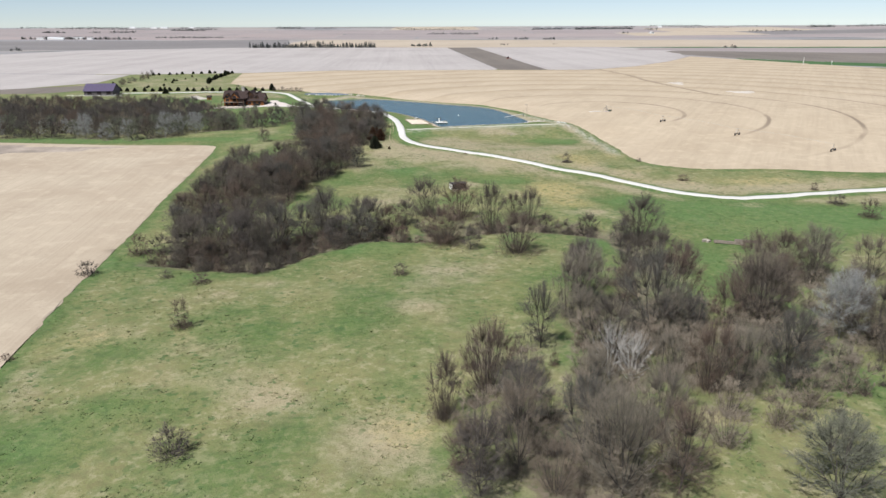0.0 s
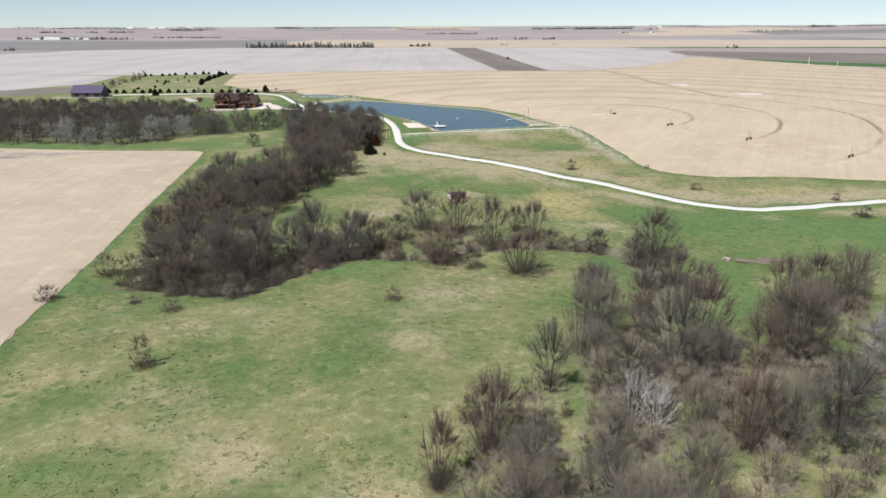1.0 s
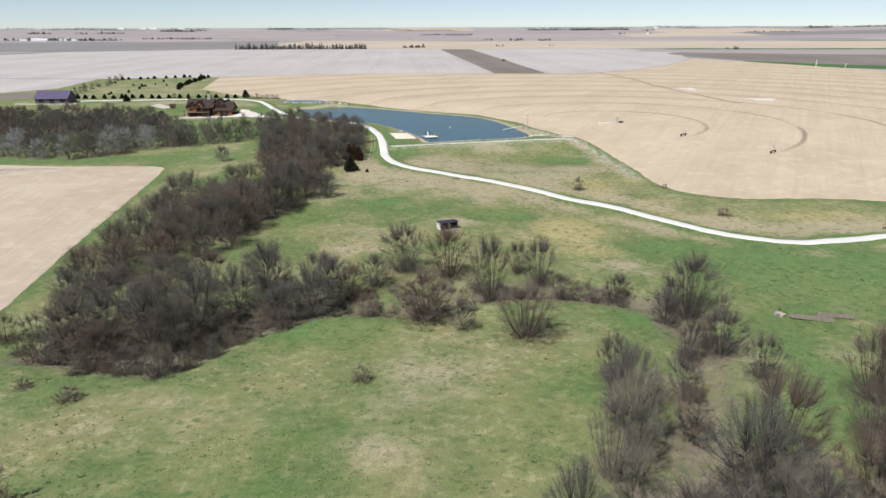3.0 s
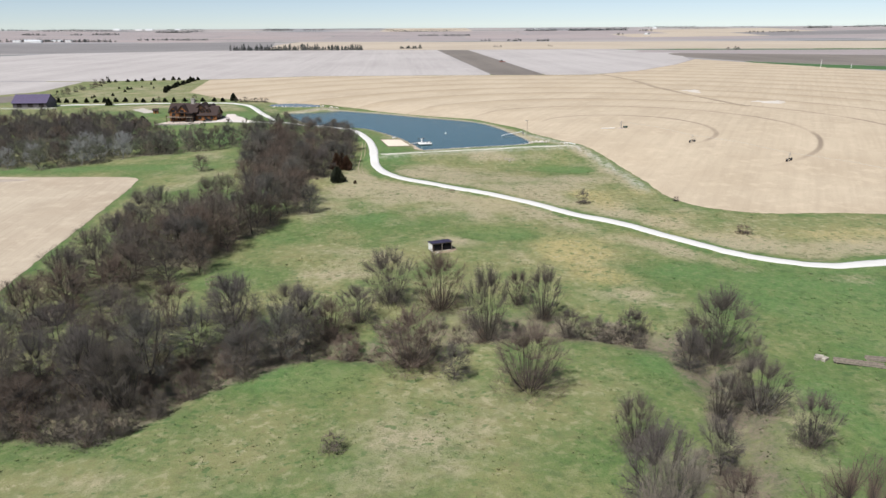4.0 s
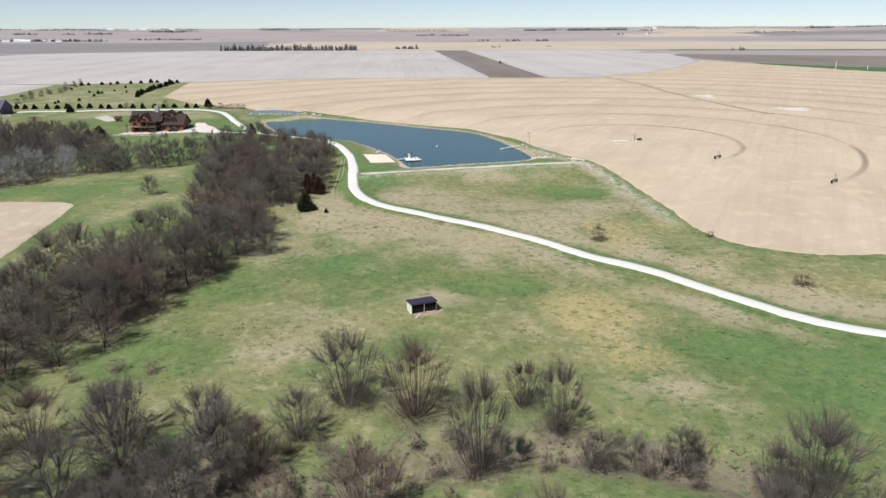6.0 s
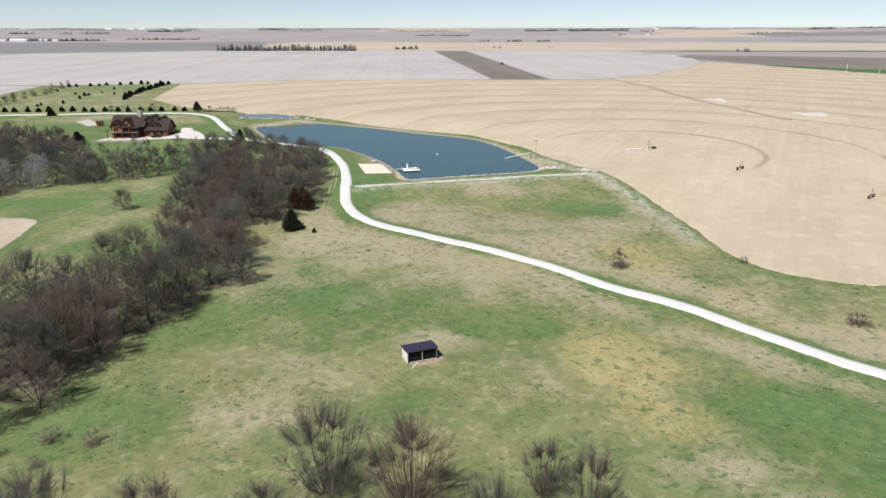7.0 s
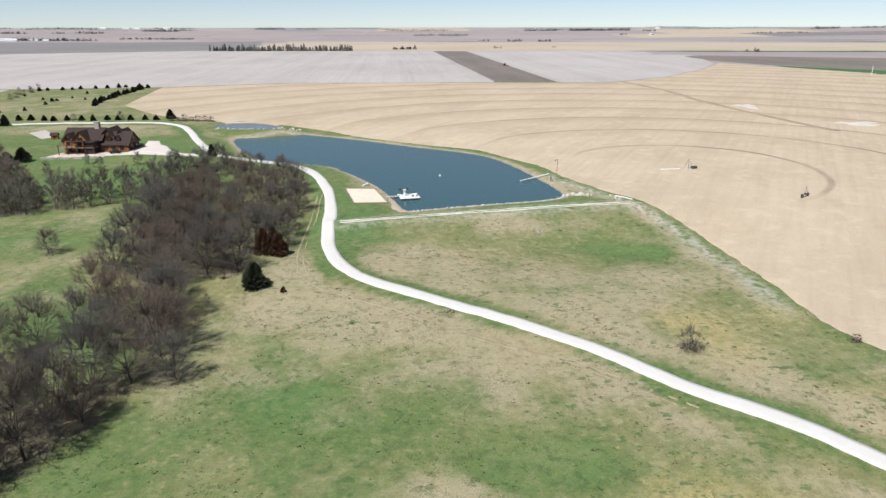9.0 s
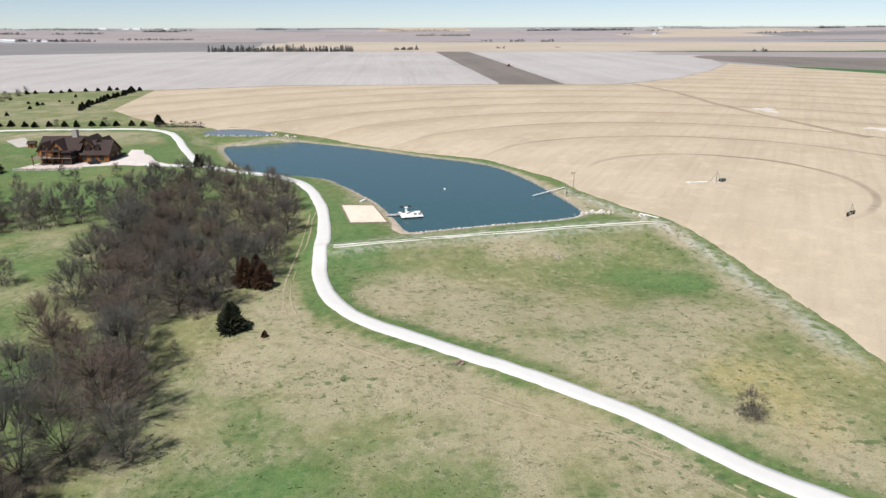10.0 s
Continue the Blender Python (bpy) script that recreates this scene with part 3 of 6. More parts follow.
HOOK = [p for p in HOOK if all((p[0] - q[0]) ** 2 + (p[1] - q[1]) ** 2 > 25 for q in taken)]
EAST_WOOD = [p for p in EAST_WOOD if all((p[0] - q[0]) ** 2 + (p[1] - q[1]) ** 2 > 36 for q in taken)]
ALL_TREES = FRONT_FILL + FRONT_GROVE + CREEK_TREES + UPPER_TREES + HOOK + HOOK_TOP + FAR_WOOD + CREEK_ROW + EAST_WOOD

# greener, drier and straw-yellow stretches of the pasture: x, y, reach across, reach along, weight
GREEN_LOW = [(-62, 93, 10, 9, 0.7), (-52, 103, 7, 4, 0.6), (-18, 141, 9, 12, 0.5), (-6, 111, 5, 6, 0.3), (-59, 123, 14, 7, 0.25), (-17, 194, 12, 10, 0.55), (-65, 171, 9, 8, 0.3), (49, 87, 3, 5, 0.6),
             (81, 182, 6, 14, 0.5), (81, 108, 5, 4, 0.6), (-17, 158, 7, 8, 0.4), (-39, 133, 11, 5, 0.35), (-22, 197, 11, 6, 0.5), (53, 200, 8, 6, 0.7), (110, 226, 30, 22, 1.3), (60, 160, 40, 30, 0.25), (80, 150, 12, 25, 0.5)]
GREEN_MID = [(-40, 284, 13, 13, 0.7), (-4, 302, 22, 11, 0.65), (31, 288, 14, 8, 0.6), (37, 288, 4, 6, 0.5), (-49, 253, 12, 9, 0.6), (9, 257, 9, 6, 0.4), (78, 252, 13, 11, 0.9), (66, 390, 7, 6, 1.0), (77, 385, 7, 5, 0.9), (69, 388, 13, 14, 0.4), (41, 421, 26, 9, 0.25),
             (-13, 408, 6, 19, 0.8), (-7, 395, 7, 13, 0.5), (11, 316, 14, 6, 0.2), (-18, 320, 5, 5, 0.3), (22, 307, 10, 5, 0.25), (-9, 308, 11, 4, 0.35), (150, 228, 40, 16, 0.8)]
GREEN_FAR = [(-66, 343, 14, 12, 0.7), (-58, 330, 12, 12, 0.5), (-110, 470, 60, 30, 0.35), (-85, 300, 12, 120, 0.2), (-190, 397, 120, 9, 0.8), (-110, 530, 18, 14, 0.5), (-160, 500, 80, 22, 0.6), (-130, 545, 30, 18, 0.45), (-190, 560, 40, 30, 0.4), (-120, 455, 50, 22, 0.5), (-250, 700, 120, 150, 0.15),
             (-105, 395, 14, 30, 0.4), (-15, 425, 6, 26, 0.9), (-140, 590, 40, 20, 0.2), (-120, 548, 12, 14, 0.5)]
DRY_LOW = [(-7, 92, 11, 10, 0.75), (-26, 106, 7, 5, 0.7), (-72, 133, 13, 8, 0.5), (-76, 112, 5, 8, 0.5), (-47, 155, 8, 5, 0.35), (0, 170, 9, 11, 0.35), (50, 99, 6, 5, 0.7), (-2, 149, 8, 7, 0.4), (-43, 165, 10, 4, 0.35),
           (6, 174, 6, 8, 0.3), (20, 188, 8, 8, 0.3), (82, 185, 12, 10, 0.4), (59, 236, 7, 5, 0.7), (-16, 254, 8, 6, 0.5), (13, 280, 11, 5, 0.75), (-17, 273, 7, 5, 0.7), (-5, 268, 7, 7, 0.35)]
DRY_MID = [(0, 311, 45, 14, 0.35), (50, 408, 35, 10, 0.25), (3, 333, 28, 13, 0.7), (50, 325, 23, 11, 0.6), (33, 374, 31, 14, 0.45), (59, 351, 16, 12, 0.55), (-25, 365, 8, 27, 0.4), (101, 278, 10, 7, 0.7), (4, 340, 19, 9, 0.4), (6, 375, 15, 12, 0.5), (28, 359, 20, 7, 0.4),
           (53, 345, 13, 10, 0.4), (76, 360, 14, 12, 0.5), (75, 316, 10, 11, 0.5), (34, 406, 21, 7, 0.45), (-26, 340, 6, 11, 0.5), (150, 272, 70, 14, 0.5), (90, 300, 20, 8, 0.4)]
DRY_FAR = [(-250, 720, 90, 110, 0.45), (-9, 440, 9, 13, 0.7), (-110, 575, 25, 12, 0.5), (-150, 595, 35, 8, 0.55), (-10, 458, 14, 14, 0.6), (-180, 590, 50, 16, 0.6), (-96, 385, 16, 34, 0.4), (-100, 420, 22, 14, 0.2), (-160, 575, 26, 10, 0.4)]
STRAW = [(-30, 130, 55, 45, 0.2), (49, 269, 11, 12, 0.8), (53, 248, 10, 8, 0.8), (74, 324, 9, 9, 0.6), (54, 275, 14, 14, 0.5), (69, 336, 10, 8, 0.8), (91, 339, 9, 9, 0.5), (-72, 131, 11, 7, 0.4), (-3, 95, 8, 9, 0.4), (51, 99, 5, 5, 0.5), (86, 287, 15, 9, 0.4),
         (139, 284, 34, 11, 0.6), (93, 307, 16, 10, 0.4)]

xs, ys = steps(-330, 230, 2.5, -4900, 4900), steps(40, 640, 2.5, -1600, 4950)
gx, gy = np.meshgrid(xs, ys)
gz = land(gx.ravel(), gy.ravel())
nx, ny = len(xs), len(ys)
idx = np.arange(nx * ny).reshape(ny, nx)
faces = np.stack([idx[:-1, :-1], idx[:-1, 1:], idx[1:, 1:], idx[1:, :-1]], -1).reshape(-1, 4)
me = bpy.data.meshes.new("ground")
me.from_pydata(np.c_[gx.ravel(), gy.ravel(), gz].tolist(), [], faces.tolist())
me.materials.append(PASTURE)
me.materials.append(HAZED_PLAIN)
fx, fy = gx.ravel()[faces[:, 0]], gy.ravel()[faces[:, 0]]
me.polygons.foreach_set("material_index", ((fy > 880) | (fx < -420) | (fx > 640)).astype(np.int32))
me.polygons.foreach_set("use_smooth", [True] * len(me.polygons))
px, py = gx.ravel(), gy.ravel()
near = (np.abs(px) < 380) & (py > 0) & (py < 760)
cover = {k: np.zeros(nx * ny) for k in ("green", "dry", "litter", "stony", "straw")}
for k, rows in (("green", GREEN_LOW + GREEN_MID + GREEN_FAR), ("dry", DRY_LOW + DRY_MID + DRY_FAR), ("straw", STRAW)):
    for x, y, a, b, w in rows:
        cover[k] += 1.15 * w * np.exp(-((px - x) / a) ** 2 - ((py - y) / b) ** 2)
road_d, creek_d, pond_d = np.full(nx * ny, 99.0), np.full(nx * ny, 99.0), np.full(nx * ny, 99.0)
road_d[near], creek_d[near], pond_d[near] = far_from(px[near], py[near], ROAD), far_from(px[near], py[near], CREEK), far_from(px[near], py[near], POND, True)
cover["green"] += -0.4 * np.exp(-(pond_d / 2.0) ** 2) + 0.55 * np.exp(-((pond_d - 9) / 5) ** 2) + 0.37 + 0.2 * waves(px, py, 45, 11) + 0.85 * np.exp(-((road_d - 3.4) / 1.6) ** 2) + 0.25 * np.exp(-(creek_d / 14) ** 2)
cover["dry"] += 0.13 + 0.2 * waves(px, py, 38, 12) + 0.5 * np.exp(-((road_d - 10) / 7) ** 2) * (py < 400) - 0.6 * np.exp(-(road_d / 5) ** 2) + 0.9 * np.exp(-(pond_d / 2.0) ** 2)
west_d, east_d = np.full(nx * ny, 99.0), np.full(nx * ny, 99.0)
west_d[near], east_d[near] = far_from(px[near], py[near], RING_WEST[:12]), far_from(px[near], py[near], RING_EAST[6:24])
cover["green"] += 0.7 * np.exp(-(west_d / 3.2) ** 2) + 0.35 * np.exp(-((east_d - 2.2) / 1.8) ** 2)
cover["dry"] += 0.75 * np.exp(-((east_d - 8) / 3) ** 2) * (py > 335) - 0.5 * np.exp(-(west_d / 4) ** 2)
cover["dry"] -= 0.6 * np.maximum(cover["green"] - 0.6, 0)
cover["stony"] += 0.8 * np.exp(-((east_d - 4.5) / 2.2) ** 2) * smooth(334, 350, py) * (px > 60) + 0.6 * np.exp(-((pond_d - 0.6) / 1.2) ** 2) + 0.5 * np.exp(-((far_from(px, py, DAM) - 3.0) / 2.0) ** 2) * (np.abs(px) < 90)
cover["litter"] += 0.85 * np.exp(-((creek_d - 1) / 6.5) ** 2)
for x, y, h, s in ALL_TREES:
    m = near & (np.abs(px - x) < 14) & (np.abs(py - y) < 14)
    cover["litter"][m] += 0.55 * np.exp(-((px[m] - x) ** 2 + (py[m] - y) ** 2) / (0.42 * s) ** 2)
for k, v in cover.items():
    me.attributes.new(k, "FLOAT", "POINT").data.foreach_set("value", np.clip(v, 0, 1.3).astype(np.float32))
tagged(new("ground", me), "spring pasture of mixed green and dried grass", "ground", kind="structure")

# ---- fields ----
def worn(line, amount, seed):
    """A field edge that wanders a little, as the plough leaves it."""
    return line + np.random.RandomState(seed).normal(0, amount, line.shape)


draped("crop_field", np.r_[worn(spline(RING_EAST[:24], step=2.5), 0.22, 51), RING_EAST[24:]], TAN, 5, 0.2, "tan maize stubble with rings of wheel ruts")
draped("crop_field", np.r_[worn(spline(RING_WEST[:12], step=2.5), 0.22, 52), RING_WEST[12:]], TAN_LEFT, 6, 0.2, "pale tan crop stubble beside the pasture")
draped("crop_field", spline([(-258, 390), (-240, 386), (-205, 380.5), (-165, 378), (-180, 368), (-205, 358), (-240, 352), (-280, 344), (-330, 352), (-320, 398)], True, 6), plain("damp_mud", (0.36, 0.305, 0.255), 0.9, 0.3, 0.06, fine=0.35), 10, 0.3, "washed bare silt in the corner of the stubble", "bare soil")
draped("crop_field", [(-236, 856), (-129, 897), (82, 898), (28, 1735), (-474, 1790), (-820, 1640), (-900, 1400), (-760, 900), (-365, 838)], PINK, 40, 0.25, "pale grey-pink bean stubble in long rows")
draped("crop_field", [(146, 895), (199, 893), (278, 964), (368, 1090), (440, 1220), (470, 1330), (540, 1560), (600, 1729), (101, 1725)], PINK, 40, 0.25, "pale grey-pink bean stubble in long rows")
draped("crop_field", [(84, 897), (145, 894), (100, 1730), (29, 1735)], PLOUGHED, 40, 0.3, "dark strip of freshly worked soil")
draped("crop_field", [(-365, 832), (-760, 893), (-1100, 900), (-1100, 560), (-420, 610), (-350, 720)], PINK, 40, 0.22, "pale grey-pink bean stubble in long rows")
draped("crop_field", [(-430, 605), (-420, 640), (-330, 690), (-318, 640), (-340, 612)], PLOUGHED, 20, 0.3, "dark strip of freshly worked soil")
draped("crop_field", [(419, 1725), (678, 1707), (996, 1685), (1700, 1640), (1700, 1545), (996, 1605), (700, 1640), (430, 1690)], WHEAT, 60, 0.9, "bright green strip of young wheat")
draped("crop_field", [(503, 1168), (584, 1061), (700, 965), (1200, 770), (1150, 690), (640, 900), (534, 986), (499, 1125)], WHEAT, 60, 0.4, "bright green strip of young wheat")
draped("crop_field", [(428, 1690), (700, 1664), (996, 1636), (1600, 1588), (1600, 1110), (788, 1375), (440, 1526)], MAUVE, 60, 0.35, "dull brown fallow field")
draped("crop_field", [(446, 1520), (788, 1369), (1600, 1104), (1600, 630), (1205, 773), (702, 968), (588, 1063), (506, 1172), (470, 1290)], PLOUGHED, 60, 0.35, "dark worked field beside young wheat")
draped("crop_field", [(560, 420), (1500, 300), (1500, 636), (720, 876), (622, 760)], BUFF, 60, 0.3, "buff stubble field beyond the ring")
# the far patchwork of half-mile fields
r = random.Random(12)
# Mauve and rose tones carry distance haze in the field colour.
COLOURS = [(BUFF, "buff far field"), (MAUVE, "dull mauve far field"), (ROSE, "rosy brown far field"), (SLATE, "dark worked far field")]
draped("crop_field", [(-1900, 1640), (-830, 1660), (-476, 1800), (-400, 1800), (-470, 2250), (-560, 2690), (-1000, 2560), (-1900, 2500)], SLATE, 80, 0.6, "dark worked field before the shelterbelt")
draped("crop_field", [(-392, 1805), (28, 1745), (600, 1742), (2000, 1540), (2100, 2280), (400, 2480), (-455, 2640), (-462, 2250)], BUFF, 80, 0.6, "broad buff stubble field")
for y0, dy in ((2715, 330), (3055, 420), (3485, 560), (4055, 760)):
    x = -4300 + r.uniform(0, 300)
    while x < 4300:
        dx = r.uniform(420, 900)
        mat, text = COLOURS[r.choices(range(4), (0.6, 6, 7, 0.8))[0]]
        if math.hypot(max(abs(x), abs(x + dx)), y0 + dy) < 4850:
            draped("crop_field", [(x + 6, y0 + 6), (x + dx - 6, y0 + 6), (x + dx - 6, y0 + dy - 6), (x + 6, y0 + dy - 6)], mat, 160, 1.2, text, "far field")
        x += dx

DAMP = plain("damp_soil", (0.33, 0.265, 0.19), 0.95, 0.15, 0.05)
ALKALI = plain("pale_crust", (0.58, 0.53, 0.47), 0.95, 0.12, 0.2)
ribbon("track", spline([(211, 892), (222, 809), (221, 715), (227, 632), (237, 564)], step=6.0), 5.0, DAMP, 0.3, "darker earth track across the stubble", "track", 0.0, 0.5, 15)
for x, y, a, b in ((240, 682, 8, 15), (266, 592, 12, 10)):
    draped("crop_field", [(x + a * (1 + 0.25 * math.sin(5 * w)) * math.cos(w), y + b * (1 + 0.3 * math.sin(3 * w)) * math.sin(w)) for w in np.arange(0, 6.28, 0.3)], ALKALI, 8, 0.4, "pale crusted patch in the stubble", "bare soil")


# ---- water, drive, tracks, sand ----
def eased(line, n=9):
    """The same line with its small wiggles taken out."""
    k = n // 2
    p = np.r_[np.repeat(line[:1], k, 0), line, np.repeat(line[-1:], k, 0)]
    return np.c_[np.convolve(p[:, 0], np.ones(n) / n, "valid"), np.convolve(p[:, 1], np.ones(n) / n, "valid")]


def sheet(name, ring, z, mat, label, category):
    bm = bmesh.new()
    bm.faces.new([bm.verts.new((p[0], p[1], z)) for p in ring])
    ob = part(name, bm, mat, None)
    return tagged(ob, label, category, kind="structure")


mid = POND.mean(axis=0)
sheet("water", np.array([p + (p - mid) / np.linalg.norm(p - mid) * 0.8 for p in POND]), WATER, WATER_MAT, "dark blue pond, lightly rippled by wind", "pond")
mid = UPPER_POND.mean(axis=0)
sheet("water", np.array([p + (p - mid) / np.linalg.norm(p - mid) * 0.8 for p in UPPER_POND]), UPPER_WATER, SHALLOW, "small shallow upper pond", "pond")
ribbon("road", eased(ROAD), 4.1, GRAVEL, 0.2, "pale crushed-limestone farm drive", "road")
ribbon("road", spline([(-87, 516), (-95, 515.6), (-103, 516), (-112, 518), (-121, 521)]), 4.4, GRAVEL, 0.13, "pale gravel spur up to the house", "road", seed=3)
SOIL = plain("bare_track_soil", (0.33, 0.28, 0.185), 0.95, 0.2, 0.6)
TRAIL = spline([(-27.4, 442), (-25.2, 412.5), (-24.3, 387), (-22.3, 372), (-17.6, 359), (-8.5, 349.3), (3.3, 341.2), (15, 333.1), (28, 325), (40, 318.5), (48.4, 311.1), (58, 302)])
for off, seed in ((-0.8, 7), (0.8, 8)):
    ribbon("track", TRAIL + np.array([off, off * 0.4]), 0.42, SOIL, 0.03, "worn wheel track through the grass", "track", 0.0, 0.12, seed)
BEAM = plain("edging_timber", (0.22, 0.17, 0.13), 0.9, 0.25, 2.0)
LIME = plain("limestone_dust", (0.66, 0.63, 0.55), 0.95, 0.2, 0.5)
for off, seed in ((-0.85, 5), (0.85, 6)):
    ribbon("track", DAM + np.array([0, off]), 0.62, LIME, 0.09, "pale wheel track along the dam", "track", 0.0, 0.22, seed)
draped("sand_court", [(-19, 449.4), (-7.8, 448.6), (-1.7, 427.5), (-13.6, 428.2)], SAND, 3, 0.10, "rectangle of smooth pale sand", "sand court")
court = root("court_edging", -10.5, 438.5, None, 0, "weathered timber edging round a sand court", "edging")
COURT = [Vector((-19, 449.4, 0)), Vector((-7.8, 448.6, 0)), Vector((-1.7, 427.5, 0)), Vector((-13.6, 428.2, 0))]
for a, b in zip(COURT, COURT[1:] + COURT[:1]):
    za, zb = ground_at(a.x, a.y) + 0.1, ground_at(b.x, b.y) + 0.1
    base = Vector((-10.5, 438.5, ground_at(-10.5, 438.5)))
    part("beam", rods((Vector((a.x, a.y, za)) - base, Vector((b.x, b.y, zb)) - base, 0.24), sides=4), BEAM, court)
draped("shore", [(-0.9, 440), (0.5, 434.5), (2.2, 428), (3.7, 422), (6, 418), (10, 417.4), (9, 414.8), (3, 415), (-0.2, 420), (-0.6, 428), (-2.2, 435), (-3.6, 440)], BEACH, 2, 0.08, "strip of pinkish beach sand beside the dock", "beach")
draped("shore", [(-5.4, 451), (-8, 456.5), (-12.8, 466), (-21.5, 481), (-23, 480), (-15, 465.5), (-10, 456), (-7.2, 450.5)], BEACH, 2, 0.08, "strip of bare tan bank along the water", "bank")



# ---- tufts of coarse grass over the near pasture ----
def tufts(count, seed):
    r = np.random.RandomState(seed)
    x, y = r.uniform(-92, 125, count), 55 + 370 * r.uniform(0, 1, count) ** 1.25
    keep = (waves(x, y, 26, 41) + 0.7 * waves(x, y, 9, 42) + r.normal(0, 0.5, count)) > 0.15
    keep &= ~inside(x, y, RING_WEST) & ~inside(x, y, RING_EAST) & ~inside(x, y, POND)
    x, y = x[keep], y[keep]
    far = (far_from(x, y, ROAD) > 3.2) & (far_from(x, y, DAM) > 2) & (far_from(x, y, RING_WEST[:12]) > 1)
    far &= ~((np.abs(x - 11) < 4.5) & (np.abs(y - 272) < 4)) & ~((x > -21) & (x < 1) & (y > 425) & (y < 451))
    x, y = x[far], y[far]
    n = len(x)
    z = land(x, y)
    s = r.uniform(0.28, 0.62, n) * np.where(r.uniform(0, 1, n) > 0.93, 1.7, 1.0)
    vs = []
    for k in range(4):
        a = r.uniform(0, 6.283, n)
        out, wide, tall = s * r.uniform(0.25, 0.9, n), s * r.uniform(0.3, 0.6, n), s * r.uniform(0.12, 0.34, n)
        c, q = np.cos(a), np.sin(a)
        base = np.c_[x, y, z - 0.03]
        vs.append(np.stack([base + np.c_[-q * wide, c * wide, 0 * z], base + np.c_[q * wide, -c * wide, 0 * z], base + np.c_[c * out, q * out, tall]], 1))
    v = np.stack(vs, 1).reshape(-1, 3)
    f = np.arange(len(v)).reshape(-1, 3)
    ob = raw("grass_tufts", v, f, pasture("coarse_grass", True))
    near_cell = np.searchsorted(ys, y) * nx + np.searchsorted(xs, x)
    for name, value in cover.items():
        ob.data.attributes.new(name, "FLOAT", "POINT").data.foreach_set("value", np.repeat(np.clip(value[near_cell], 0, 1.3), 12).astype(np.float32))
    tagged(ob, "coarse tufts of green and dried pasture grass", "grass", kind="stuff")


tufts(80000, 6)

# ---- trees ----
def frame_of(d):
    d = d / np.linalg.norm(d)
    a = np.cross(d, (0, 0, 1.0) if abs(d[2]) < 0.9 else (1.0, 0, 0))
    a /= np.linalg.norm(a)
    return d, a, np.cross(d, a)


def tube(v, f, pts, radii, sides):
    start = len(v)
    for i, (p, r) in enumerate(zip(pts, radii)):
        d = pts[min(i + 1, len(pts) - 1)] - pts[max(i - 1, 0)]
        _, a, b = frame_of(d)
        for k in range(sides):
            w = 6.2832 * k / sides
            v.append(p + r * (np.cos(w) * a + np.sin(w) * b))
    for i in range(len(pts) - 1):
        for k in range(sides):
            j = (k + 1) % sides
            f.append((start + i * sides + k, start + i * sides + j, start + (i + 1) * sides + j, start + (i + 1) * sides + k))


def spikes(points, ways, lengths, radii):
    """Many fine tapering twigs at once, each a sliver turned its own way."""
    n = len(points)
    d = ways / np.linalg.norm(ways, axis=1)[:, None]
    a = np.cross(d, np.array([0.3, 0.2, 0.93]))
    a /= np.linalg.norm(a, axis=1)[:, None] + 1e-9
    b = np.cross(d, a)
    roll = np.random.RandomState(n).uniform(0, 3.1416, n)[:, None]
    side = (np.cos(roll) * a + np.sin(roll) * b) * radii[:, None] * 1.45
    v = np.stack([points - side, points + side, points + d * lengths[:, None]], 1).reshape(-1, 3)
    f = np.arange(3 * n).reshape(-1, 3)
    return v, f


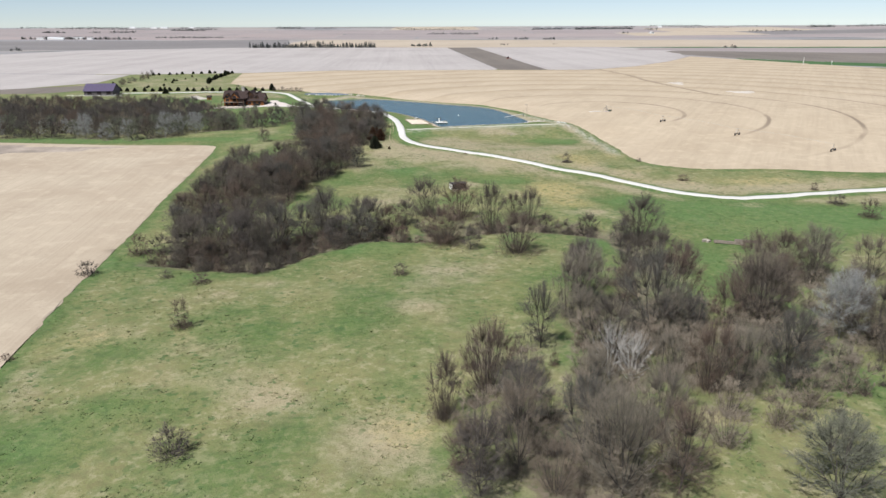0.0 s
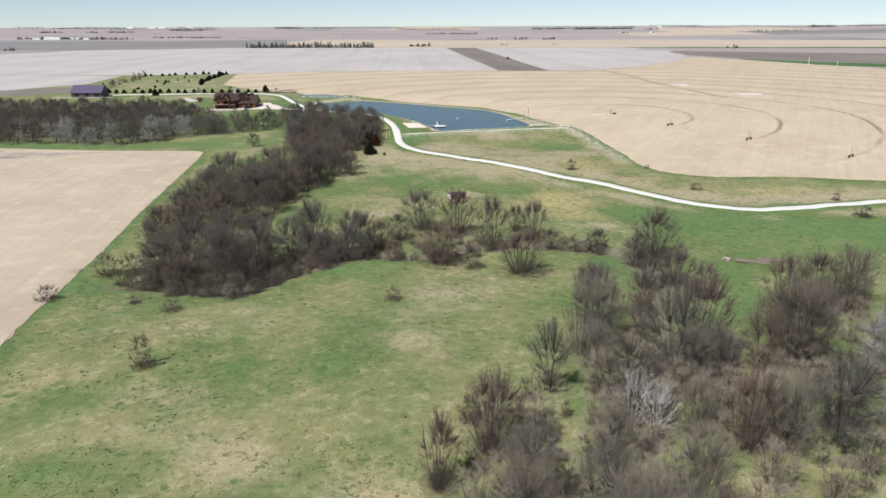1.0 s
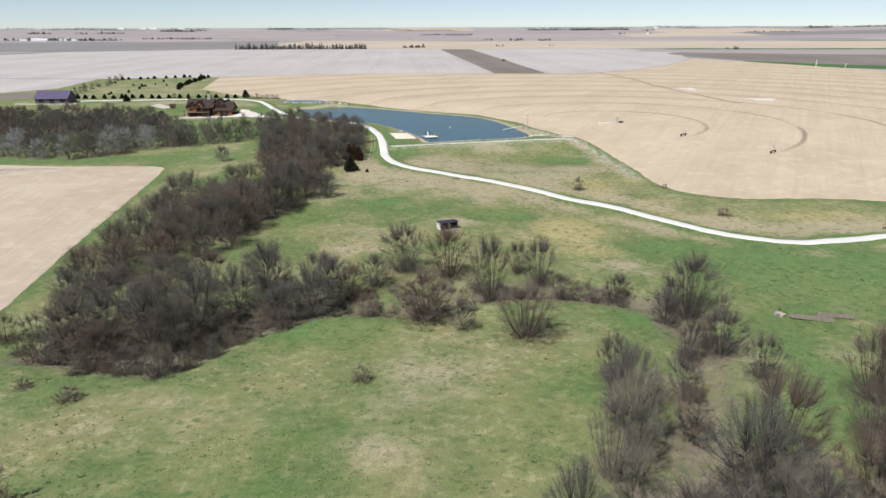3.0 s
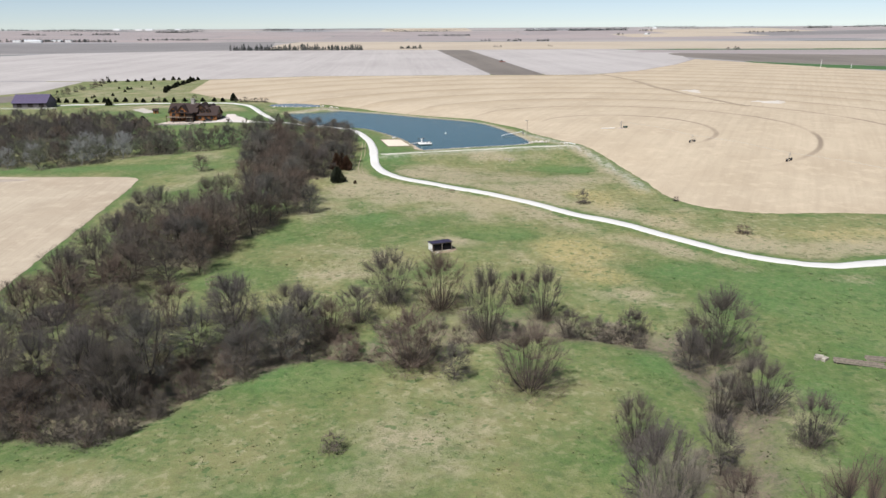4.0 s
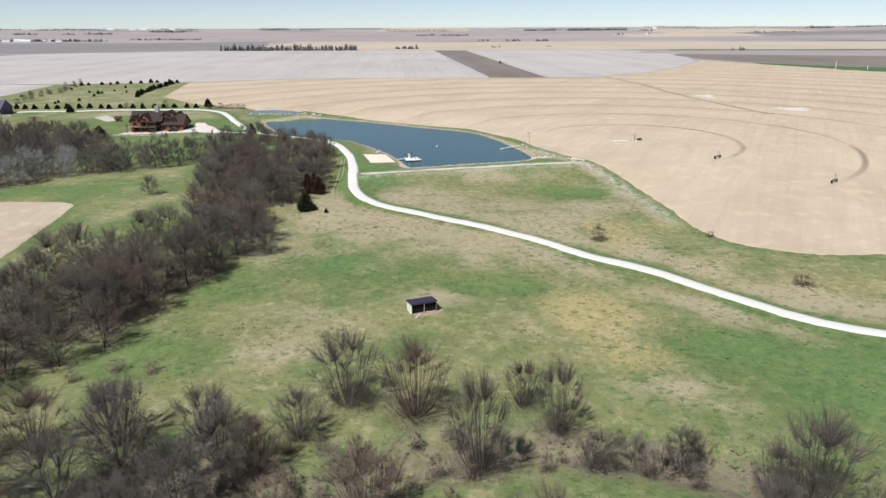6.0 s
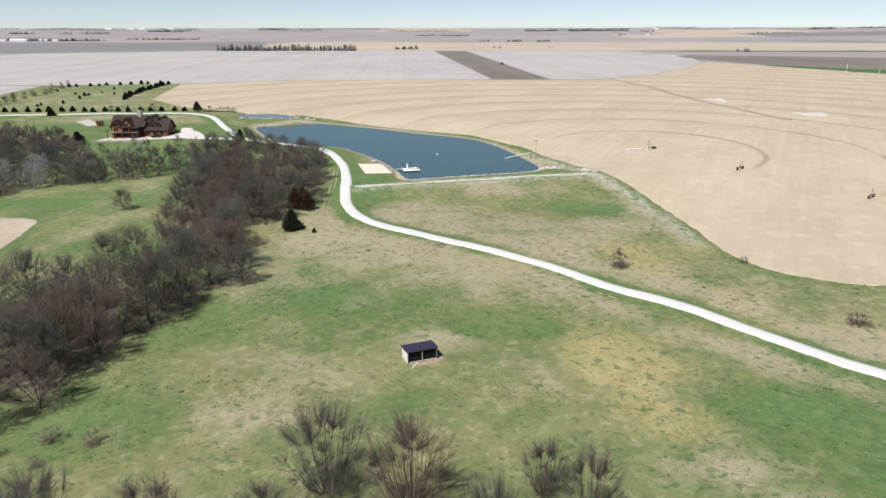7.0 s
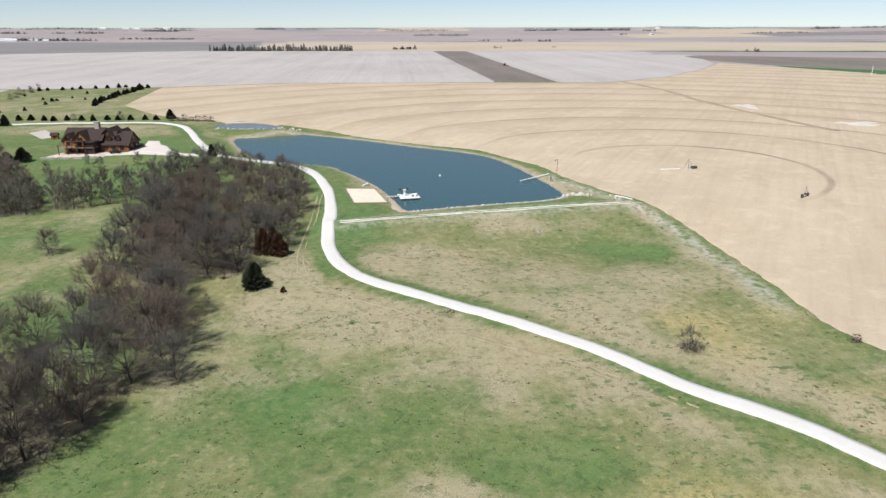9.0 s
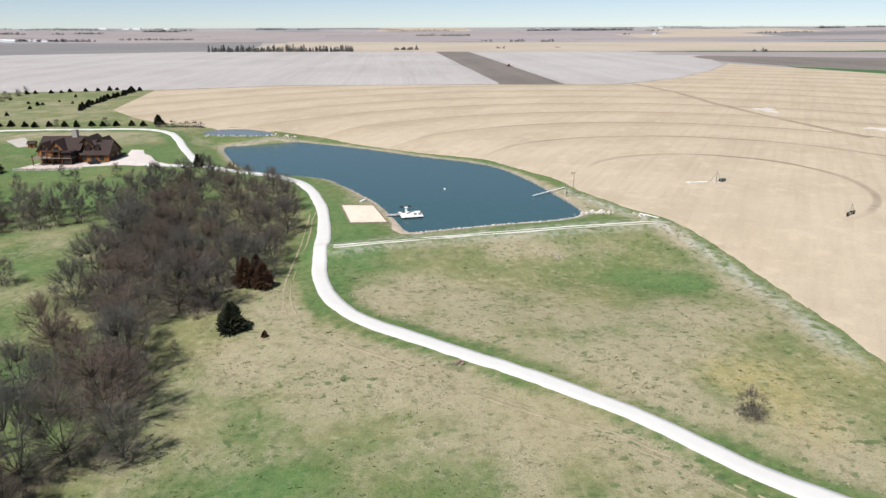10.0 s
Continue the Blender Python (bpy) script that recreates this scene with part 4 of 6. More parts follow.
def bare_tree(seed, twigs, thick, stems=6, fork=0.2, spread=0.46, boughs=170, low=0.2, brush=0, rise=0.12, stray=0.62, upright=0.0, long=(0.07, 0.17)):
    """A leafless tree of height 1 and width 1: stems that fan from a fork or from the ground, boughs that fill the crown, and a haze of fine twigs."""
    r = np.random.RandomState(seed)
    v, f = [], []

    def curve(p, mid, q, n, rad, tip, sides):
        t = np.linspace(0, 1, n + 1)[:, None]
        line = p * (1 - t) ** 2 + 2 * mid * t * (1 - t) + q * t * t
        line[1:-1] += r.normal(0, 0.007, (n - 1, 3))
        tube(v, f, line, [rad + (tip - rad) * i / n for i in range(n + 1)], sides)
        return line

    def girth(z):
        """Half the crown's width at a height."""
        belly = 0.55 + 0.12 * upright
        if z > belly:
            return spread * math.sqrt(max(0.03, 1 - ((z - belly) / (1.03 - belly)) ** 2))
        k = z / belly
        return spread * ((0.45 + 0.55 * k) if fork == 0 else math.sqrt(max(0.05, 1 - ((1 - k) / 0.9) ** 2)))

    crotch = np.array([r.normal(0, 0.02), r.normal(0, 0.02), fork])
    lines = []
    if fork > 0:
        lines.append(curve(np.array([0, 0, -0.03]), crotch * (0.3, 0.3, 0.5), crotch, 3, 0.017, 0.011, 6))
    for k in range(stems):
        w = 2.399 * k + r.uniform(-0.4, 0.4)
        out = np.array([np.cos(w), np.sin(w), 0.0])
        t = math.sqrt((k + r.uniform(0.2, 0.8)) / stems)
        foot = crotch * r.uniform(0.75, 1.0) if fork > 0 else out * 0.07 * t + np.array([0, 0, -0.03])
        top = 0.98 - (0.42 - 0.26 * upright) * t ** 2.2 - r.uniform(0, 0.12 if fork > 0 else 0.24)
        tip = out * girth(top) * t * (r.uniform(0.7, 0.95) if fork > 0 else r.uniform(0.8, 1.1)) + np.array([0, 0, top])
        mid = 0.55 * foot + 0.45 * tip + out * 0.09 * t - np.array([0, 0, 0.05])
        if fork > 0:
            lines.append(curve(foot, mid, tip, 6, 0.0088 * (1.1 - 0.4 * t), 0.0012, 4))
        else:
            lines.append(curve(foot, mid, tip, 4, 0.0034 + 0.003 * (k % 3 == 0), 0.0009, 3))
    wood = np.concatenate([x[:-2] if fork > 0 else x[:-1] for x in lines])
    limbs = []
    lean = r.uniform(0, 6.283, 3)
    for k in range(boughs):
        z = low + (0.99 - low) * r.uniform() ** 0.85
        w = r.uniform(0, 6.283)
        lobes = 0.92 + 0.11 * math.sin(2 * w + lean[0] + 3 * z) + 0.09 * math.sin(5 * w + lean[1] - 7 * z)
        q = np.array([np.cos(w), np.sin(w), 0]) * girth(z) * lobes * math.sqrt(r.uniform(0.05, 1)) + np.array([0, 0, z])
        gap = np.linalg.norm(wood[:, :2] - q[:2], axis=1)
        p = wood[np.argmin(np.linalg.norm(wood - q, axis=1) + 1.5 * np.maximum(0, wood[:, 2] - (z - 0.03 - (0.3 + 0.5 * upright) * gap)))]
        size = np.linalg.norm(q - p)
        limbs.append(curve(p, (p + q) / 2 + np.array([(q - p)[0], (q - p)[1], 0]) * 0.12 - np.array([0, 0, 0.06 * size]), q, 2, 0.0012 + (0.007 if fork > 0 else 0.002) * size, 0.0009 if fork > 0 else 0.0005, 3))
    pts, ways, lens = [], [], []
    own = 0.4 if fork > 0 else 0.85
    sizes = np.array([np.linalg.norm(x[-1] - x[0]) for x in limbs])
    sizes = np.clip(sizes / sizes.mean(), 0.15, 2.0)
    per = twigs / (sizes.sum() + own * stems)
    for line, share in list(zip(limbs, sizes)) + [(x[-3:] if fork > 0 else x, own) for x in lines[-stems:]]:
        for _ in range(max(1, int(per * share + r.uniform()))):
            g = (len(line) - 1.001) * (r.uniform(0.3, 1.0) ** 0.6 if fork > 0 else r.uniform(0.12, 0.92) ** 1.35)
            d = line[int(g) + 1] - line[int(g)]
            p = line[int(g)] + d * (g % 1)
            pts.append(p)
            ways.append(d / np.linalg.norm(d) * (0.3 if fork > 0 else 0.55) + r.normal(0, stray, 3) + np.array([1.1 * p[0], 1.1 * p[1], rise + 0.5 * (p[2] - 0.5)]))
            lens.append(r.uniform(*long) * (1.0 if fork > 0 else 1.25 - 0.75 * g / (len(line) - 1)))
    for _ in range(brush):
        w, q = r.uniform(0, 6.283), 0.42 * math.sqrt(r.uniform())
        pts.append(np.array([q * np.cos(w), q * np.sin(w), r.uniform(-0.01, 0.10)]))
        ways.append(np.array([0.5 * np.cos(w), 0.5 * np.sin(w), 0.7]) + r.normal(0, 0.45, 3))
        lens.append(r.uniform(0.08, 0.26) * (1.15 - q))
    pts = np.array(pts)
    tv, tf = spikes(pts, np.array(ways), np.array(lens), r.uniform(0.6, 1.25, len(pts)) * thick * (1.5 - 0.8 * np.clip(pts[:, 2], 0, 1)))
    v = np.array(v)
    v[:, 2] = np.maximum(v[:, 2], -0.03)
    return v, f, tv, tf.tolist()


def tree_kind(name, seed, twigs, thick, bark_mat, twig_mat, label, **kw):
    """A model tree 1 m tall and 1 m wide, parked far below the ground's edge until it is copied."""
    v, f, tv, tf = bare_tree(seed, twigs, thick, **kw)
    base = new(name)
    tagged(base, label, "tree" if name == "tree" else "shrub")
    raw("trunk", v, f, bark_mat, base)
    raw("crown", tv, tf, twig_mat, base)
    return base


def plant(kinds, spots, group, seed, sink=0.1):
    r = random.Random(seed)
    z = land(np.array([p[0] for p in spots], float), np.array([p[1] for p in spots], float))
    for (x, y, h, s), g in zip(spots, z):
        k = r.choice(kinds)
        ob = copy_thing(k, pose(x, y, g - sink, r.uniform(-3, 3), r.uniform(-3, 3), r.uniform(0, 360)) @ Matrix.Diagonal((s, s, h, 1)))
        tagged(ob, group=group)


def mass(name, kinds, spots, seed, label, category):
    """Far woods that nobody could count, joined into one piece."""
    r = random.Random(seed)
    z = land(np.array([p[0] for p in spots], float), np.array([p[1] for p in spots], float))
    vs, fs, mats, n, slots = [], [], [], 0, []
    model = {}
    for k in kinds:
        for c in k.children:
            a = np.empty(len(c.data.vertices) * 3)
            c.data.vertices.foreach_get("co", a)
            c.data.calc_loop_triangles()
            t = np.empty(len(c.data.loop_triangles) * 3, np.int32)
            c.data.loop_triangles.foreach_get("vertices", t)
            model[c] = (a.reshape(-1, 3), t.reshape(-1, 3))
    for (x, y, h, s), g in zip(spots, z):
        k = r.choice(kinds)
        turn = np.array(pose(0, 0, 0, 0, 0, r.uniform(0, 360)).to_3x3())
        for c in k.children:
            a, t = model[c]
            mat = c.data.materials[0]
            if mat not in slots:
                slots.append(mat)
            vs.append((a @ turn.T) * (s, s, h) + (x, y, g - 0.2))
            fs.append(t + n)
            mats.append(np.full(len(t), slots.index(mat), np.int32))
            n += len(a)
    me = bpy.data.meshes.new(name)
    me.from_pydata(np.concatenate(vs), [], np.concatenate(fs))
    for m in slots:
        me.materials.append(m)
    me.polygons.foreach_set("material_index", np.concatenate(mats))
    return tagged(new(name, me), label, category, kind="stuff")


def drop_models(models):
    for k in models:
        for o in (*k.children_recursive, k):
            bpy.data.objects.remove(o)


BROWN = "leafless brown deciduous tree with a dense twiggy crown"
near_kinds = [tree_kind("tree", 20 + i, 4700, 0.0009, BARK, TWIG, BROWN, stems=(5, 7, 6, 7)[i], fork=(0.2, 0.14, 0.26, 0.1)[i], low=(0.2, 0.14, 0.24, 0.12)[i], brush=250) for i in range(4)]
olive_kinds = [tree_kind("tree", 26 + i, 4700, 0.0009, BARK, TWIG_OLIVE, "leafless grey-olive tree with a soft dense crown", stems=(6, 8)[i], fork=(0.16, 0.1)[i], low=0.14, brush=300) for i in range(2)]
vase_kinds = [tree_kind("tree", 30 + i, 7200, 0.00066, BARK, TWIG, "leafless many-stemmed tree rising from a thicket", stems=(44, 50, 40)[i], fork=0.0, spread=(0.50, 0.53, 0.46)[i], boughs=170, low=0.2, brush=1000, rise=0.3, stray=0.5, upright=(0.3, 0.0, 0.6)[i], long=(0.06, 0.2)) for i in range(3)]
grove_kinds = [tree_kind("tree", 36 + i, 6000, 0.0007, BARK, TWIG_ASH, "leafless tree of ashen tan twigs in a thicket", stems=(40, 9)[i], fork=(0.0, 0.08)[i], spread=0.49, boughs=120, low=0.12, brush=700, rise=0.3, stray=(0.42, 0.6)[i], upright=0.2) for i in range(2)]
bud_kind = tree_kind("tree", 40, 3800, 0.00115, BARK, TWIG_BUD, "tall tree with twigs just coming into bud", stems=7, fork=0.12)
far_kinds = [tree_kind("tree", 50 + i, 2100, 0.0022, BARK, (TWIG_OLIVE, TWIG, TWIG_OLIVE, TWIG_ASH)[i], BROWN, long=(0.07, 0.16), stems=4, fork=(0.2, 0.12, 0.16, 0.1)[i], boughs=50, low=0.12, brush=150) for i in range(4)]
far_kinds += [tree_kind("tree", 58, 2100, 0.0022, BARK_GREY, TWIG_GREY, "silver-grey leafless tree among brown ones", stems=5, fork=0.12, boughs=50)]
far_kinds += [tree_kind("tree", 59, 2100, 0.0022, BARK, TWIG_BUD, "tree with grey-green budding twigs", stems=5, fork=0.12, boughs=50, brush=150)]
tan_bush = tree_kind("shrub", 67, 2400, 0.0015, BARK, TWIG_TAN, "pale tan thicket of fine dry stems", stems=26, fork=0.0, boughs=50, low=0.1, rise=0.4, spread=0.5, upright=0.4, brush=300, long=(0.08, 0.2))
bush_kinds = [tree_kind("shrub", 60 + i, 1300, 0.0023, BARK, TWIG, "leafless twiggy shrub in rough grass", stems=18, fork=0.0, spread=0.5, boughs=55, low=0.15, brush=450, long=(0.08, 0.2)) for i in range(2)]
red_bush = tree_kind("shrub", 66, 8500, 0.0010, BARK, TWIG_RED, "reddish-brown thicket of fine bare stems", stems=60, fork=0.0, spread=0.48, boughs=100, low=0.1, brush=900, rise=0.4, upright=0.1, long=(0.06, 0.16))
dead = tree_kind("tree", 70, 500, 0.0016, BARK_PALE, BARK_PALE, "bleached dead tree with pale bare limbs", stems=9, fork=0.05, boughs=120, upright=0.6)
bud_bush = tree_kind("tree", 72, 4600, 0.0012, BARK, TWIG_BUD, "broad tree with grey-green budding twigs", stems=10, fork=0.04, spread=0.48, boughs=120, low=0.1)
grey_tree = tree_kind("tree", 74, 5500, 0.0011, BARK_GREY, TWIG_GREY, "silver-grey leafless tree among brown ones", stems=7, fork=0.1, boughs=110)
plant(near_kinds[:1] + vase_kinds[:2] + olive_kinds + grove_kinds * 2, FRONT_GROVE + FRONT_FILL, "grove along the creek", 1)
plant(near_kinds[:2] + vase_kinds[:1] + grove_kinds + [bud_kind], EAST_WOOD, "grove along the creek", 21)
plant(vase_kinds * 2 + olive_kinds, CREEK_TREES, "trees lining the creek", 2)
plant(near_kinds + olive_kinds, UPPER_TREES + HOOK, "wood beside the stubble field", 3)
plant(near_kinds + olive_kinds[:1], HOOK_TOP + [(-97, 386.5, 7.8, 9.5)], "wood beside the stubble field", 4)
edge_of_wood = [p for p in FAR_WOOD if p[1] < 428 - 0.12 * (p[0] + 250) and p[0] < -150 or p[0] > -190 and p[1] < 440]
mass("woodland", far_kinds[:3] * 3 + far_kinds[3:4], [p for p in FAR_WOOD if p not in edge_of_wood], 5, "leafless brown woodland below the house", "wood")
mass("woodland", far_kinds[:2] + far_kinds[4:] * 2, edge_of_wood, 15, "silvery and budding trees at the wood's edge", "wood")
mass("woodland", far_kinds[:4] * 2 + far_kinds[5:], CREEK_ROW, 25, "row of bare and budding trees along the gully", "wood")
plant(bush_kinds, BUSHES[:-1] + BRUSH, "scattered shrubs", 7)
plant([red_bush], [BUSHES[-1]], "trees lining the creek", 8)
plant([tan_bush], THICKET, "pale thickets", 28)
plant([dead], [(35, 116, 13, 10), (38, 112, 11, 8)], "grove along the creek", 9)
fallen = tree_kind("shrub", 76, 900, 0.0014, BARK_GREY, TWIG_OLIVE, "tangle of grey fallen limbs beside the creek", stems=14, fork=0.0, spread=0.5, boughs=90, low=0.05)
plant([fallen], [(64, 191, 5.5, 9), (66, 182, 6.5, 6)], "trees lining the creek", 29)
plant([bud_bush], [(58, 79, 12, 16), (63, 86, 9, 10)], "grove along the creek", 10)
plant([grey_tree], [(86, 128, 16, 13)], "grove along the creek", 11)


def sprays(points, ways, lengths, radii):
    """Three-sided tufts for evergreen foliage."""
    n = len(points)
    d = ways / np.linalg.norm(ways, axis=1)[:, None]
    a = np.cross(d, np.array([0.3, 0.2, 0.93]))
    a /= np.linalg.norm(a, axis=1)[:, None] + 1e-9
    b = np.cross(d, a)
    ring = [points + radii[:, None] * (np.cos(w) * a + np.sin(w) * b) for w in (0, 2.0944, 4.1888)]
    v = np.stack([*ring, points + d * lengths[:, None]], 1).reshape(-1, 3)
    o = 4 * np.arange(n)[:, None]
    return v, np.concatenate([o + np.array([k]) for k in ((0, 1, 3), (1, 2, 3), (2, 0, 3))])


def cedar(name, seed, mat, label, n=1500):
    """A juniper of height 1 and width 1: a cone of short feathery sprays."""
    r = np.random.RandomState(seed)
    base = new(name)
    tagged(base, label, "juniper")
    v, f = [], []
    tube(v, f, [np.array([0, 0, -0.03]), np.array([0, 0, 0.9])], [0.035, 0.008], 6)
    raw("trunk", v, f, BARK, base)
    h = r.uniform(0.03, 0.97, n)
    w = r.uniform(0, 6.283, n)
    rad = 0.5 * np.minimum(1, 0.6 + 4 * h) * (1.02 - h) ** 0.74 * (0.9 + 0.16 * np.sin(3 * w + 9 * h) + 0.1 * np.sin(7 * w - 23 * h))
    inner = r.uniform(0.3, 0.9, n)
    p = np.c_[np.cos(w) * rad * inner, np.sin(w) * rad * inner, h * 0.93]
    d = np.c_[np.cos(w), np.sin(w), 0.1 + 1.0 * h] + r.normal(0, 0.3, (n, 3))
    tv, tf = sprays(p, d, np.maximum(rad * (1.05 - inner), 0.05) * r.uniform(0.7, 1.2, n) + 0.035, np.full(n, 0.03 if n > 400 else 0.045))
    raw("crown", tv, tf.tolist(), mat, base)
    return base


junipers = [cedar("juniper", 80 + i, CEDAR, "dark green juniper standing in grass") for i in range(3)]
brown_juniper = cedar("juniper", 90, CEDAR_BROWN, "winter-browned juniper at the wood's edge")
plant(junipers, [(-30.5, 355.5, 7.0, 7.6), (-88, 514, 6, 5), (-170, 505, 7, 9), (-174, 500, 6, 8), (-235, 603, 6, 6)], "junipers", 12)
plant([brown_juniper], [(-29.5, 379, 7.0, 6.2), (-34, 381, 8, 7), (-32, 385, 7, 6), (-23, 352, 1.6, 1.8)], "junipers", 13)
belt_kinds = [cedar("juniper", 94 + i, HAZED_BELT, "far dark belt tree", 150) for i in range(3)]
speck_kinds = [cedar("juniper", 97 + i, HAZED_BELT, "far dark tree", 60) for i in range(2)]
rr = random.Random(5)
plant(junipers, [(x + rr.uniform(-1, 1), 624 + rr.uniform(-1.5, 1.5), rr.uniform(3.2, 4.3), rr.uniform(4.0, 5.0)) for x in np.arange(-300, -150, 7.6)] + [(-148, 629, 6.5, 7)], "row of junipers along the drive", 14)
GROVE = [(-230 - 9.5 * (i / 21) ** 0.6 * 2 + rr.uniform(-2, 2), 701 + 7.0 * i, rr.uniform(3.2, 5.2), rr.uniform(4, 5.5)) for i in range(22)]
GROVE += [(x + rr.uniform(-4, 4), 820 + 0.55 * (x + 335) + rr.uniform(-4, 4), rr.uniform(2.6, 4.6), rr.uniform(3, 5)) for x in np.arange(-335, -255, 8)]
GROVE += [(rr.uniform(-330, -240), rr.uniform(650, 800), rr.uniform(1.6, 3.2), rr.uniform(2, 3.6)) for _ in range(14)]
plant(junipers, GROVE, "planted windbreak", 15)
plant(bush_kinds + far_kinds[:2], [(-338 + 1.2 * i * 2.2 + rr.uniform(-4, 4), 830 - 13 * i + rr.uniform(-4, 4), rr.uniform(4, 7), rr.uniform(5, 7)) for i in range(14)], "planted windbreak", 16)
plant(bush_kinds, [(x, 619 + rr.uniform(-3, 3), rr.uniform(3, 5), rr.uniform(4, 6)) for x in np.arange(-144, -116, 4)] + [(-178, 627, 6, 6), (-206, 625, 5, 5)], "shrubs by the upper pond", 17)
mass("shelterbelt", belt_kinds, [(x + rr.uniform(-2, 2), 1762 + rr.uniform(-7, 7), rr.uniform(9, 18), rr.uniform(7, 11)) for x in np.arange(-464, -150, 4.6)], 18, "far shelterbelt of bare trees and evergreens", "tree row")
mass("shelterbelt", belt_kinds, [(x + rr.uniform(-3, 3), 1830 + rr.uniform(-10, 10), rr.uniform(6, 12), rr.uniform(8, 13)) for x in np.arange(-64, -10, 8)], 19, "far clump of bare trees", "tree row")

# groves and farmsteads towards the horizon
def far_clump(x0, x1, y, tall, seed, gap=9.0):
    gap *= 0.75
    tall *= 0.8
    r = random.Random(seed)
    return [(x + r.uniform(-3, 3), y + r.uniform(-16, 16), tall * r.uniform(0.6, 1.15), tall * r.uniform(1.2, 1.9)) for x in np.arange(x0, x1, gap)]


CLUMPS = far_clump(-1620, -1180, 2760, 13, 1, 10) + far_clump(-1560, -1300, 2800, 13, 2, 10) + far_clump(-1160, -880, 2930, 11, 3, 10) + far_clump(-980, -960, 1640, 11, 4) + far_clump(180, 200, 1900, 8, 5) + far_clump(395, 440, 2560, 11, 6)
CLUMPS += far_clump(330, 350, 1960, 6, 7) + far_clump(690, 716, 1640, 11, 8)
r = random.Random(77)
GROVES = [(-1921, -1810, 3450, 14), (-1706, -1656, 3500, 12), (-1625, -1511, 3550, 14), (-1435, -1258, 3850, 18), (-1316, -1258, 4050, 12), (-967, -799, 4300, 15), (-742, -616, 4350, 12), (-35, 50, 3420, 12), (74, 208, 3400, 13), (204, 235, 2650, 10), (294, 341, 2600, 12), (553, 721, 4000, 16), (782, 1098, 3950, 20), (1152, 1219, 3850, 13), (899, 938, 3400, 10), (1539, 1617, 3420, 11), (1642, 1783, 3420, 10), (2072, 2213, 3900, 18), (-978, -941, 2900, 8), (-251, -142, 4300, 10)]
for i, (x0, x1, y, tall) in enumerate(GROVES):
    CLUMPS += far_clump(x0, x1, y, tall, 40 + i, 10)
for i in range(26):
    y = r.uniform(4000, 4750)
    x = r.uniform(-0.64, 0.64) * y
    CLUMPS += far_clump(x, x + r.uniform(60, 420), y, r.uniform(7, 12), 100 + i, 16)
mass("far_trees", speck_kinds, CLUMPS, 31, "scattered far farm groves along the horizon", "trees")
drop_models(grove_kinds + speck_kinds + belt_kinds + olive_kinds + near_kinds + vase_kinds + [bud_kind] + far_kinds + bush_kinds + [fallen, tan_bush, red_bush, dead, bud_bush, grey_tree, brown_juniper] + junipers)

# ---- buildings ----
ROOF_BROWN = plain("brown_shingles", (0.047, 0.030, 0.026), 0.75, 0.25, 1.2)
LOG = plain("stained_logs", (0.32, 0.135, 0.05), 0.6, 0.3, 1.0)
# Shade of sides turned from the sun is in this colour; trim too.
LOG_SHADE_AND_TRIM = plain("shaded_logs_and_trim", (0.10, 0.052, 0.028), 0.65, 0.3, 1.0)
STONE = plain("stone", (0.44, 0.40, 0.36), 0.9, 0.3, 2.0)
PAVING = plain("paving", (0.55, 0.46, 0.40), 0.9, 0.12, 0.5)
PURPLE = plain("purple_steel", (0.105, 0.085, 0.145), 0.45, 0.12, 0.8, 0.2)
WHITE = plain("white_paint", (0.78, 0.77, 0.74), 0.6, 0.08, 2.0)
DARK = plain("dark_parts_and_shade", (0.035, 0.028, 0.026), 0.8, 0.2, 2.0)
STEEL = plain("galvanised_steel", (0.32, 0.32, 0.31), 0.5, 0.2, 2.0, 0.5)
RUBBER = plain("tyre_rubber", (0.03, 0.027, 0.025), 0.85, 0.2, 3.0)
GREY_WOOD = plain("weathered_wood", (0.27, 0.23, 0.19), 0.9, 0.25, 2.0)
ROCK = plain("riprap", (0.56, 0.51, 0.45), 0.9, 0.25, 1.5)
GLASS = plain("window_glass", (0.03, 0.035, 0.04), 0.08, 0.1, 2.0)
RED_PAINT = plain("red_paint", (0.30, 0.05, 0.035), 0.5, 0.15, 2.0)


def gable_wall(x0, x1, y, z0, eave, ridge, thick=0.3):
    """A wall across x with a pointed top."""
    return prism(bmesh.new(), [(x0, z0), (x1, z0), (x1, eave), ((x0 + x1) / 2, ridge), (x0, eave)], y, y + thick)


def turned(bm, angle=90):
    bmesh.ops.rotate(bm, verts=bm.verts, cent=(0, 0, 0), matrix=Matrix.Rotation(radians(angle), 3, "Z"))
    return bm


def roof_pair(x0, x1, y0, y1, eave, ridge, over=0.8, thick=0.25):
    """Both slopes of a roof whose ridge runs along x, as one folded slab."""
    mid, half = (y0 + y1) / 2, (y1 - y0) / 2
    drop = (ridge - eave) / half * over
    prof = [(y0 - over, eave - drop), (mid, ridge), (y1 + over, eave - drop), (y1 + over, eave - drop + thick), (mid, ridge + thick * 1.25), (y0 - over, eave - drop + thick)]
    bm = bmesh.new()
    a = [bm.verts.new((x0 - over, y, z)) for y, z in prof]
    b = [bm.verts.new((x1 + over, y, z)) for y, z in prof]
    bm.faces.new((a[0], a[1], a[4], a[5]))
    bm.faces.new((a[1], a[2], a[3], a[4]))
    bm.faces.new((b[0], b[1], b[4], b[5]))
    bm.faces.new((b[1], b[2], b[3], b[4]))
    for i in range(6):
        j = (i + 1) % 6
        bm.faces.new((a[i], b[i], b[j], a[j]))
    return bm


